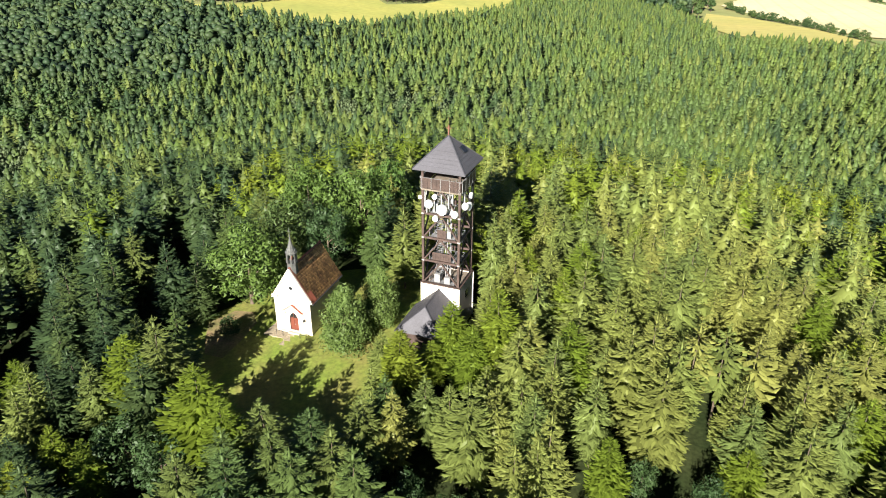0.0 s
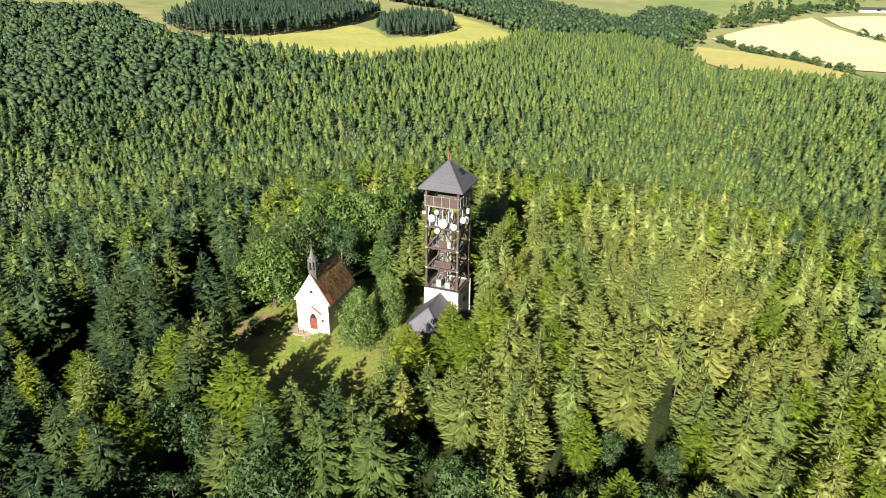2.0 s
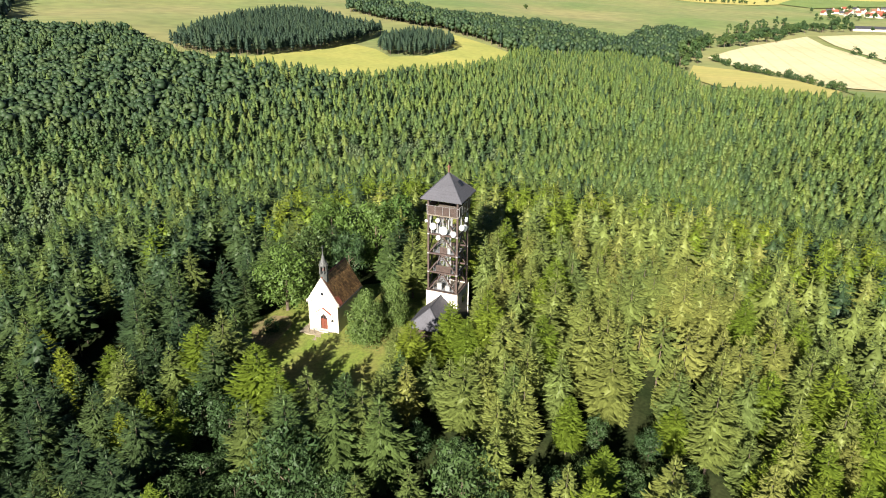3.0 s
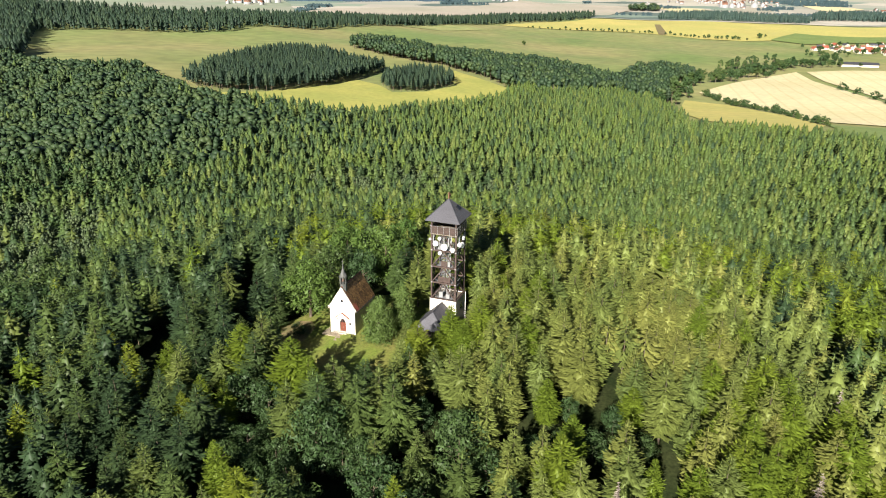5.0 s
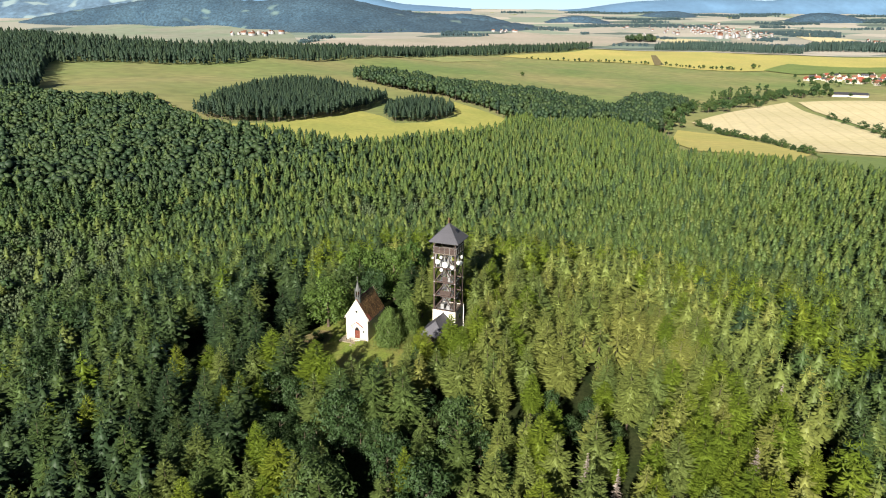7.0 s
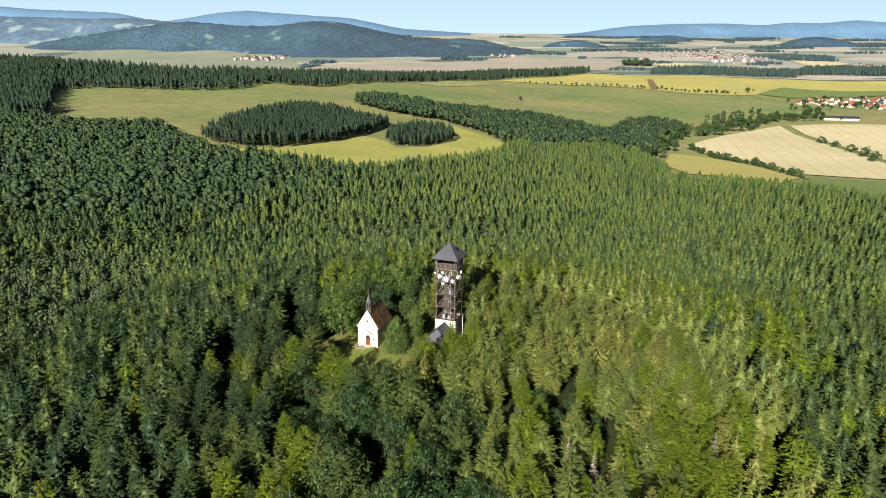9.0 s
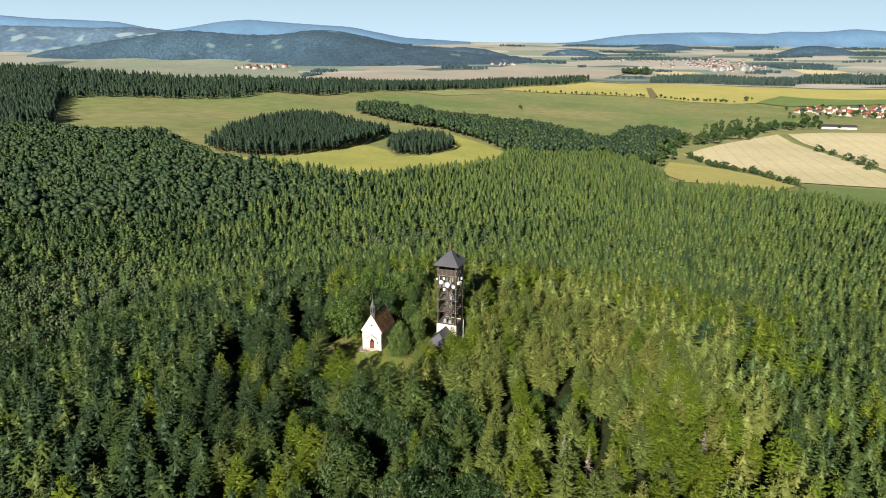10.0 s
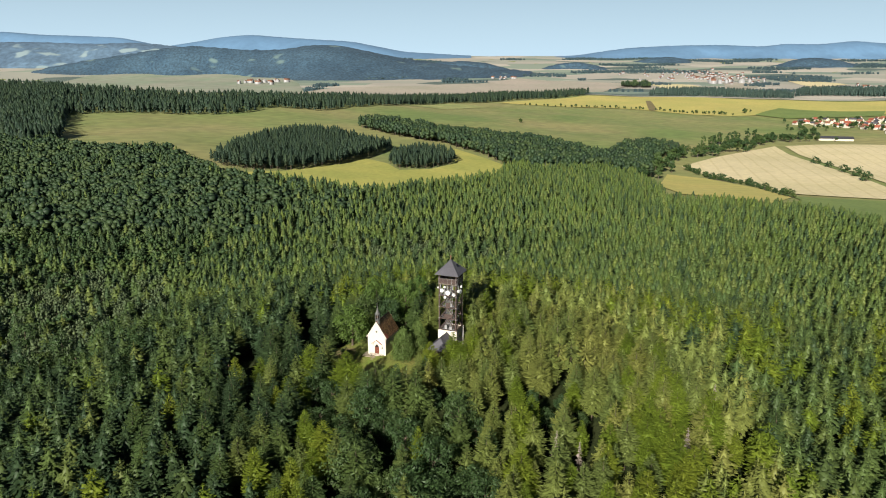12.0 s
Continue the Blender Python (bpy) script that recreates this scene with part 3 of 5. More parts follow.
def plant_all(stand, rows, ratio):
    for x, y, h, r in rows:
        stand.plant(x, y, h, r / (ratio * h))
        taken.append((x, y, r))


plant_all(larches, ((-31.9, -16.9, 11.5, 3.0), (-22.8, -22.9, 12, 3.2), (-20.0, -25.6, 10.5, 2.6), (-35.7, -25.6, 9, 1.6), (-31.4, -28.2, 9.5, 1.6), (-37.0, -30.0, 9.5, 1.8),
                    (-4.7, -16.2, 10, 2.2), (2.6, -14.2, 9, 2.1), (-1.6, -12.6, 6, 1.8), (0.6, -10.6, 9.5, 2.1), (39.1, -22.7, 11, 2.3), (26.5, -27.6, 8, 1.9), (-6.0, -48.6, 11, 1.7), (16.2, -36.9, 10, 2.0)), WIDE)
plant_all(broadleaves, ((-23.0, 14.0, 12, 3.8), (-29.6, -25.0, 8.5, 3.5), (-25.8, -26.4, 7.5, 2.6),
                        (-7.3, -28.0, 6, 1.8), (-3.3, -29.8, 6, 1.8), (12.0, -34.5, 4.5, 2.0), (15.0, -33.3, 4.5, 2.0), (20.0, -33.6, 5, 2.1), (24.0, -32.8, 4.5, 2.0), (27.0, -33.2, 4.5, 2.0), (17.4, -35.3, 4, 1.8), (22.0, -35.2, 4, 1.8), (-13.4, -38.6, 7.5, 2.6), (-10.7, -38.7, 7.5, 2.6), (-12.4, -35.6, 7.5, 2.6), (17.7, -26.8, 5, 1.7), (23.8, -28.3, 5, 1.8), (-24.5, -30.5, 5, 2.4), (-27.2, -33.2, 5.5, 2.5), (-29.6, -36.4, 6, 2.6), (-26.0, -36.8, 5.5, 2.4), (-22.6, -36.2, 5.5, 2.3), (-25.4, -40.0, 6, 2.5), (-30.8, -32.6, 5.5, 2.4), (-20.6, -39.5, 6, 2.5), (-26.5, -1.9, 3, 1.4), (-16.5, 13.0, 11, 3.4)), 0.34)
plant_all(bright_leaves, ((-25.6, 5.2, 11.8, 5.2), (-21.0, 24.0, 14.5, 4.8), (-12.5, 20.0, 14.0, 5.0), (-9.5, 28.0, 14, 4.6)), 0.36)
plant_all(lindens, ((-11.7, -6.4, 9.6, 3.9), (-8.2, -1.6, 9.0, 3.3)), 0.36)
plant_all(spruces, ((19.8, -23.0, 12, 3.1), (27.2, -25.3, 11, 2.1), (31.2, -24.7, 11, 2.1), (9.7, -8.4, 12, 2.1), (4.6, -8.8, 11, 2.1), (13.6, -23.5, 11, 2.0), (9.7, -22.0, 11, 1.9),
                    (6.8, -23.5, 11, 1.8), (4.4, -24.6, 10.5, 1.8), (3.8, -20.0, 9, 1.7), (-40.6, -19.5, 11.5, 2.0), (-35.1, -18.6, 10.5, 2.0),
                    (-6.9, -11.9, 7, 1.4), (-7.1, -20.7, 9.5, 1.7)), WIDE)
plant_all(spruces, ((7.8, 6.0, 14, 2.2), (5.6, 3.4, 13, 1.8), (-5.6, 7.4, 12.5, 2.4), (-39.9, -22.9, 11.5, 2.0), (33.3, -29.1, 9, 1.9),
                    (0.3, -23.8, 10, 1.8), (4.6, -4.6, 8.5, 1.7), (6.4, -1.6, 9, 1.8), (-2.0, -21.5, 9, 1.8), (-4.8, -24.3, 10, 1.8)), WIDE)
# Most of these are added to throw shade across the lawn.
plant_all(green_spruces, ((-11.6, -27.6, 11, 2.4), (-14.2, -31.0, 12.5, 2.7), (-9.2, -31.0, 12.5, 2.6), (-7.4, -25.6, 10.5, 2.2), (-18.4, -30.0, 11.5, 2.5), (-5.6, -22.4, 10, 2.0), (-16.3, -25.8, 10.5, 2.6), (-11.8, -34.2, 13.5, 2.8), (-17.0, -34.0, 13.5, 2.8), (-7.0, -34.2, 13.5, 2.7), (-21.5, -32.5, 12, 2.5)), WIDE)
plant_all(dark_spruces, ((-43.7, -4.2, 14, 2.7), (-38.5, -7.5, 14, 2.8), (-33.7, 0.5, 13, 2.5), (-36.0, -12.5, 12, 2.4)), WIDE)
plant_all(bare_spruces, ((27.5, -16.5, 13, 2.2), (30.5, -17.0, 12.5, 2.1), (24.8, -16.2, 12.5, 2.0)), WIDE)
plant_all(dead_spruces, ((20.0, -47.0, 10, 1.5), (46.0, -43.0, 11, 1.6), (24.0, -49.0, 9.5, 1.4), (58.0, -24.0, 11, 1.5)), 0.15)

FAR_SPRUCE_TREES = [with_trunk(rng, both(skirt_crown(rng, 0.20, 4, 4, low=0.35, scale=0.8, droop=0.4), spray_crown(rng, 0.22, 4, 5, 1, low=0.45, sag=0.4, broad=0.3)), 0.012) for _ in range(10)]
LOW_SPRUCE_TREES = [with_trunk(rng, both(skirt_crown(rng, 0.21, 4, 4, low=0.35, scale=0.66, droop=0.4, upto=0.85), spray_crown(rng, 0.22, 7, 7, 1, low=0.38, power=rng.uniform(0.8, 0.95), sag=0.4, broad=0.3)), 0.012) for _ in range(12)]
MID_SPRUCE_TREES = [with_trunk(rng, both(skirt_crown(rng, WIDE, 5, 5, low=0.28, scale=0.6, upto=0.75), spray_crown(rng, WIDE, 10, 9, 3, low=0.32, power=rng.uniform(0.8, 1.0), sag=rng.uniform(0.3, 0.5), long=0.5, broad=0.3)), 0.013) for _ in range(12)]
MID_LARCH_TREES = [with_trunk(rng, both(skirt_crown(rng, WIDE, 5, 5, low=0.28, power=0.75, scale=0.5, droop=0.32, upto=0.65), spray_crown(rng, WIDE, 11, 9, 3, low=0.32, power=0.74, sag=0.3, long=0.46, broad=0.28)), 0.012) for _ in range(6)]
LOW_LARCH_TREES = [with_trunk(rng, both(skirt_crown(rng, 0.21, 4, 4, low=0.35, scale=0.66, power=0.72, droop=0.34, upto=0.85), spray_crown(rng, 0.22, 7, 7, 1, low=0.38, power=0.72, sag=0.3, broad=0.3)), 0.012) for _ in range(8)]
MID_LEAF_TREES = [with_trunk(rng, leafy_crown(rng, 0.34, 30, 24, 0.034), 0.02) for _ in range(5)]
LOW_LEAF_TREES = [with_trunk(rng, both(clump_crown(rng, 0.33, 13, 0.30), leafy_crown(rng, 0.38, 16, 9, 0.05)), 0.02) for _ in range(8)]
FAR_LEAF_TREES = [with_trunk(rng, both(clump_crown(rng, 0.44, 10, 0.46), leafy_crown(rng, 0.46, 8, 3, 0.08)), 0.02) for _ in range(8)]

LARCH_ZONE = ((22, -40), (33, -31), (46, -25), (62, -30), (66, -44), (48, -52), (30, -50))
LEAF_ZONE = ((-24, -35), (-14, -31), (5, -33), (8, -66), (-20, -68))
PALE_ZONE = ((-217, 158), (-180, 167), (-134, 150), (-101, 68), (-103, 47), (-130, 21), (-153, 56))
PINE_ZONE = ((-73, 206), (-51, 227), (33, 229), (38, 179), (13, 128), (-44, 160))
VALLEY_ZONE = ((-1000, 900), (-800, 300), (-374, 300), (-224, 169), (-150, 190), (-136, 250), (-96, 332), (-110, 400), (-206, 460), (-337, 690), (-430, 900))


def in_valley(x, y):
    """Inside the leafy valley, whose edge is ragged."""
    dx = 45 * noise.noise((x / 40.0, y / 40.0, 3.1)) + nrng.uniform(-18, 18)
    dy = 45 * noise.noise((x / 40.0, y / 40.0, 6.4)) + nrng.uniform(-18, 18)
    return inside(np.array([x + dx]), np.array([y + dy]), VALLEY_ZONE)[0]


def forest_kind(x, y):
    """What grows where: larch and leaf trees in groups, spruce elsewhere."""
    p = np.array([x]), np.array([y])
    n = noise.noise((x / 38.0, y / 38.0, 0.3)) + 0.35 * noise.noise((x / 9.0, y / 9.0, 4.0))
    u = nrng.uniform()
    if inside(*p, LARCH_ZONE)[0]:
        return "larch" if u < 0.75 else "spruce"
    if inside(*p, LEAF_ZONE)[0]:
        return "leaf" if u < 0.8 else "spruce"
    if inside(*p, PALE_ZONE)[0]:
        return "pale" if u < 0.75 else ("leaf" if u < 0.85 else "spruce")
    if inside(*p, PINE_ZONE)[0]:
        return "pale" if u < 0.6 else "spruce"
    if in_valley(x, y):
        return "leaf" if u < (0.9 if n > -0.1 else 0.45) else "spruce"
    if x < -70 and n > -0.05:
        return "leaf" if u < 0.5 else "spruce"
    if n > 0.22 and (x > -34 or y > 50):
        return "larch" if u < (0.6 if y < 60 else 0.45) else "spruce"
    return "larch" if u < (0.10 if x > -34 or y > 50 else 0.05) else "spruce"


def forest_spots(x0, x1, y0, y1, step, tall):
    px, py = scatter(x0, x1, y0, y1, step)
    ok = inside(px, py, FOREST) & in_sight(px, py) & ~inside(px, py, LAWN_EDGE)
    ok &= ~((np.abs(px + 2) < 6.5) & (py > -10.5) & (py < 4.5)) & (np.hypot(px + 17, py - 1) > 7.0)
    for hole in GAPS:
        ok &= ~inside(px, py, hole)
    ok &= ~inside(px, py, GLADE) & ~((px > -9.5) & (px < 1.5) & (py > -16.5) & (py < -8))
    for x, y, r in taken:
        ok &= np.hypot(px - x, py - y) > r * 0.7 + 1.0
    rows = {"spruce": [], "green": [], "dark": [], "larch": [], "leaf": [], "pale": []}
    for x, y in zip(px[ok], py[ok]):
        k = forest_kind(x, y)
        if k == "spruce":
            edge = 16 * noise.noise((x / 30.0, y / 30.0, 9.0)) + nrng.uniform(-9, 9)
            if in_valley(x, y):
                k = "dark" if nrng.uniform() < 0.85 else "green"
            # bright needles only where the glow opposite the sun is painted in
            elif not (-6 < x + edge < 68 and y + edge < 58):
                # more dark needles to the left, in place of the deeper shade there
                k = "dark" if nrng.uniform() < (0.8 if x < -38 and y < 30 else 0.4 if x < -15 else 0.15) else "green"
        if k == "leaf" and nrng.uniform() < (0.40 if y < 60 else 0.4 if y < 240 else 0.25) or k == "pale" and nrng.uniform() < 0.1:
            continue
        h = tall * (nrng.uniform(0.70, 1.12) if y < 60 else nrng.uniform(0.86, 1.06)) * {"leaf": 0.85 * nrng.uniform(0.72, 1.22), "pale": 0.72}.get(k, 1.0)
        rows[k].append((float(x), float(y), h, nrng.uniform(0.74, 1.02) * {"leaf": 1.25 * nrng.uniform(0.8, 1.25), "pale": 0.9}.get(k, 1.0 if y < 60 else 1.18)))
    return rows


GAPS = (((-44.6, 17.0), (-45.6, 28.3), (-40.7, 26.6), (-34.9, 10.7), (-31.5, -1.3), (-32.9, -5.8), (-37.7, -0.3)), ((-56.5, -2.0), (-55.2, 8.4), (-50.0, 0.0), (-46.9, -9.3), (-50.8, -12.6)),
        ((-58, -2), (-46, -4), (-42, -13), (-48, -18), (-56, -12)), ((-28, -13), (-24, -27.5), (-8, -27.5), (-5.5, -12)),
        ((21, -19), (27, -13.5), (36, -12), (43, -6), (34, -7), (25, -8.5)), ((39, -24), (46, -18.5), (43, -16), (34, -24)), ((-25, -12), (-17, -12), (-26, -40), (-33, -38)))
GLADE = ((9, -29), (18, -27.5), (29, -28.5), (32, -33), (27, -39), (14, -40), (8, -36))
near = forest_spots(-190, 190, -76, 60, 4.0, 12.2)
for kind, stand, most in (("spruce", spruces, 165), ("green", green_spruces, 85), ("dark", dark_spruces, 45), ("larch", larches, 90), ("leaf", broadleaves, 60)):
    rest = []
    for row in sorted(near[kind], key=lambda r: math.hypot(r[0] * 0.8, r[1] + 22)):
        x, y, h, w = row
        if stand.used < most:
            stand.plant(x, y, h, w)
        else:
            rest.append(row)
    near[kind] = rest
mid = forest_spots(-330, 330, 60, 240, 4.5, 12.0)
for kind in ("spruce", "green", "dark", "larch"):
    soft = {r for r in mid[kind] if r[1] < 60 + nrng.uniform(0, 40)}
    near[kind] += sorted(soft)
    mid[kind] = [r for r in mid[kind] if r not in soft]
far = forest_spots(-950, 420, 240, 900, 5.2, 12.0)
joined_trees("spruce_forest", near["spruce"], MID_SPRUCE_TREES, SPRUCE_BRIGHT, "dense yellowish green spruce forest on the hill")
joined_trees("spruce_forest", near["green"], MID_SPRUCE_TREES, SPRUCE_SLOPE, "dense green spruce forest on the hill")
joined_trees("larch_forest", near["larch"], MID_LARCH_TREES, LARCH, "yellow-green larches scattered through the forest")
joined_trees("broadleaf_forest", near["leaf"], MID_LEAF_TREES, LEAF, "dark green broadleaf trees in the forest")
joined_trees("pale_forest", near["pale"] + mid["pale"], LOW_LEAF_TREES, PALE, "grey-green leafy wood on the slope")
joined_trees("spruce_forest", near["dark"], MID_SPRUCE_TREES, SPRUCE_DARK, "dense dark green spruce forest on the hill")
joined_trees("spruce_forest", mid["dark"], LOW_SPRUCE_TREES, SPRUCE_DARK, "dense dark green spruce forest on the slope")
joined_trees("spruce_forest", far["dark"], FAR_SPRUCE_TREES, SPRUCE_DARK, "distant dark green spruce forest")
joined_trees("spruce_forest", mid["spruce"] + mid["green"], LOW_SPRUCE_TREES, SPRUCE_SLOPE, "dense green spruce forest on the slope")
joined_trees("larch_forest", mid["larch"], LOW_LARCH_TREES, LARCH_SLOPE, "yellow-green larches on the slope")
joined_trees("broadleaf_forest", mid["leaf"], LOW_LEAF_TREES, LEAF, "dark green broadleaf forest on the slope")
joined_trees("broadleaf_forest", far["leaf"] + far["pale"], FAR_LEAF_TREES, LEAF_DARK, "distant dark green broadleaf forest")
joined_trees("larch_forest", far["larch"], FAR_SPRUCE_TREES, LARCH_SLOPE, "distant yellow-green larches")
joined_trees("spruce_forest", far["spruce"] + far["green"], FAR_SPRUCE_TREES, SPRUCE_SLOPE, "distant green spruce forest")


# ---------------------------------------------------------------- tower
def beam(bm, p, q, w, d=None):
    """A squared timber from p to q."""
    p, q = Vector(p), Vector(q)
    g = bmesh.ops.create_cube(bm, size=1.0)
    m = Matrix.Translation((p + q) / 2) @ (q - p).to_track_quat("Z", "Y").to_matrix().to_4x4() @ Matrix.Diagonal((w, d or w, (q - p).length, 1))
    bmesh.ops.transform(bm, matrix=m, verts=g["verts"])


def one(make, *args):
    bm = bmesh.new()
    make(bm, *args)
    return bm


def side_frames():
    """The four faces: a turn about the tower's axis for each."""
    return [Matrix.Rotation(radians(90 * k), 4, "Z") for k in range(4)]


TOWER_YAW = 24.5 - 45
A = 2.19
LEVELS = (3.5, 6.45, 9.4, 12.4, 15.45)
tower = new("lookout_tower")
tower.matrix_basis = pose(0, 0, 0, 0, 0, TOWER_YAW)
tagged(tower, "brown timber lookout tower with stairs, antennas and a grey pyramid roof", "tower")


def hollow_base(bm):
    for k, m in enumerate(side_frames()):
        vs = box(bm, -2.45, 2.45 - 0.3, -2.45, -2.15, -3.6, 3.45)
        bmesh.ops.transform(bm, matrix=m, verts=vs)


base = part("base_wall", one(hollow_base), PLASTER, tower, "white plastered base wall")
part("base_deck", one(box, -2.14, 2.14, -2.14, 2.14, 3.1, 3.3), GREY_WOOD, tower)
part("coping", one(lambda bm: [bmesh.ops.transform(bm, matrix=m, verts=box(bm, -2.5, 2.2, -2.5, -2.1, 3.452, 3.56)) for m in side_frames()]), WOOD, tower)
part("base_window", one(box, 2.44, 2.47, -0.5, 0.6, 1.2, 2.2), DARK_GLASS, base)
part("downpipe", one(lambda bm: beam(bm, (2.5, 2.35, -3), (2.5, 2.35, 3.4), 0.1)), WHITE_METAL, tower)
for sx in (-1, 1):
    for sy in (-1, 1):
        part("post", one(beam, (sx * A, sy * A, 3.4), (sx * A, sy * A, 18.1), 0.27), WOOD, tower)
for m in side_frames():
    for z in LEVELS[1:]:
        bm = one(beam, (-A + 0.14, -A, z), (A - 0.14, -A, z), 0.2, 0.24)
        bmesh.ops.transform(bm, matrix=m, verts=bm.verts)
        part("crossbeam", bm, WOOD, tower)
    for z0, z1 in zip(LEVELS, LEVELS[1:]):
        for s in (-1, 1):
            bm = one(beam, (s * (A - 0.1), -A + 0.02, z0 + 0.1), (0, -A + 0.02, z1 - 0.12), 0.16)
            bmesh.ops.transform(bm, matrix=m, verts=bm.verts)
            part("brace", bm, WOOD, tower)
    for z in LEVELS[1:]:
        bm = one(box, -A - 0.155, -A + 0.155, -A - 0.155, -A + 0.155, z - 0.09, z + 0.09)
        bmesh.ops.transform(bm, matrix=m, verts=bm.verts)
        part("joint_plate", bm, PALE_GREY, tower, "white metal joint plate")
    # railing of the lookout platform: boards between posts
    bm = one(box, -A - 0.12, A + 0.12, -A - 0.29, -A - 0.19, 16.702, 16.78)
    bmesh.ops.transform(bm, matrix=m, verts=bm.verts)
    rail = part("railing", bm, WOOD, tower, "brown board railing")
    for k in range(30):
        x = -A - 0.1 + (k + 0.5) * (2 * A + 0.2) / 30
        bm = one(box, x - 0.066, x + 0.066, -A - 0.26, -A - 0.225 + 0.012 * (k % 2), 15.5, 16.7)
        bmesh.ops.transform(bm, matrix=m, verts=bm.verts)
        part("board", bm, WOOD, rail)
    for k in range(5):
        bm = one(box, -A + k * A / 2 - 0.022, -A + k * A / 2 + 0.022, -A - 0.30, -A - 0.265, 15.4, 16.85)
        bmesh.ops.transform(bm, matrix=m, verts=bm.verts)
        part("rail_post", bm, PALE_GREY, rail)
    bm = one(beam, (-A - 0.2, -A - 0.24, 16.75), (A + 0.2, -A - 0.24, 16.75), 0.09)
    bmesh.ops.transform(bm, matrix=m, verts=bm.verts)
    part("handrail", bm, GREY_METAL, rail)
part("platform", one(box, -A - 0.2, A + 0.2, -A - 0.2, A + 0.2, 15.28, 15.44), GREY_WOOD, tower)


def stair_flight(bm, x, y0, y1, z0, z1, w):
    n = 8
    for k in range(n):
        u = (k + 0.5) / n
        y, z = y0 + (y1 - y0) * u, z0 + (z1 - z0) * (k + 1) / n
        box(bm, x - w / 2, x + w / 2, y - 0.15, y + 0.15, z - 0.04, z)
    for s in (-1, 1):
        beam(bm, (x + s * w / 2, y0, z0), (x + s * w / 2, y1, z1), 0.05, 0.22)
        beam(bm, (x + s * w / 2, y0, z0 + 0.95), (x + s * w / 2, y1, z1 + 0.95), 0.05)
        for k in range(5):
            u = k / 4
            yy, zz = y0 + (y1 - y0) * u, z0 + (z1 - z0) * u
            beam(bm, (x + s * w / 2, yy, zz), (x + s * w / 2, yy, zz + 0.95), 0.035)


for i, (z0, z1) in enumerate(zip(LEVELS, LEVELS[1:])):
    zm = (z0 + z1) / 2
    part("stair_flight", one(stair_flight, -0.85, -0.9, 1.0, z0, zm, 0.85), GREY_METAL, tower, "grey galvanised stair flight")
    part("stair_flight", one(stair_flight, 0.85, 1.0, -0.9, zm, z1, 0.85), GREY_METAL, tower, "grey galvanised stair flight")
    part("landing", one(box, -1.5, 1.5, 1.0, 1.95, zm - 0.12, zm), GREY_METAL, tower)
    part("landing", one(box, -1.5, 1.5, -1.95, -0.9, z0 - 0.12, z0) if i else one(box, -1.5, 1.5, -1.95, -0.9, 3.32, 3.40), GREY_METAL, tower)
    if i in (1, 2):
        half = 1.15 if i == 1 else 0.55
        panel = part("landing_panel", one(box, -half, half, -1.965, -1.95, z0 + 0.05, z0 + 1.05), WOOD, tower, "brown board landing panel")
        for k in range(int(half * 10)):
            x = -half + (k + 0.5) * 0.2
            part("board", one(box, x - 0.093, x + 0.093, -1.99, -1.966, z0 + 0.03, z0 + 1.07), WOOD, panel)
for i, z in enumerate(LEVELS[1:]):
    half = z - 1.45
    for x0, y0, x1, y1, zz in ((-1.5, 1.95, 1.5, 1.95, half), (-1.5, 1.0, -1.5, 1.95, half), (1.5, 1.0, 1.5, 1.95, half), (-1.5, -1.95, -1.5, -0.9, z - 2.95), (1.5, -1.95, 1.5, -0.9, z - 2.95)):
        guard = part("landing_rail", one(beam, (x0, y0, zz + 1.0), (x1, y1, zz + 1.0), 0.06), GREY_METAL, tower, "pale galvanised landing rail")
        part("mid_rail", one(beam, (x0, y0, zz + 0.5), (x1, y1, zz + 0.5), 0.04), GREY_METAL, guard)
        for k in range(4):
            u = k / 3
            part("baluster", one(beam, (x0 + (x1 - x0) * u, y0 + (y1 - y0) * u, zz), (x0 + (x1 - x0) * u, y0 + (y1 - y0) * u, zz + 0.98), 0.04), GREY_METAL, guard)
for x, y in ((-0.35, 0.3), (0.3, 0.35), (0.42, -0.3)):
    part("cable_tray", one(box, x - 0.05, x + 0.05, y - 0.04, y + 0.04, 3.31, 15.2), PALE_GREY, tower, "pale vertical cable tray")
part("mast", one(lambda bm: bmesh.ops.create_cone(bm, segments=10, radius1=0.08, radius2=0.08, depth=12, cap_ends=True, matrix=pose(0, 0, 9.5))), GREY_METAL, tower, "pale grey cable mast")


def roof_shell(bm):
    r = 3.06
    v = [bm.verts.new(p) for p in ((-r, -r, 17.9), (r, -r, 17.9), (r, r, 17.9), (-r, r, 17.9), (0, 0, 21.1), (-r, -r, 17.76), (r, -r, 17.76), (r, r, 17.76), (-r, r, 17.76), (0, 0, 20.8))]
    for k in range(4):
        j = (k + 1) % 4
        bm.faces.new((v[k], v[j], v[4]))
        bm.faces.new((v[5 + j], v[5 + k], v[9]))
        bm.faces.new((v[k], v[5 + k], v[5 + j], v[j]))


roof = part("roof", one(roof_shell), SLATE, tower, "grey sheeted pyramid roof")
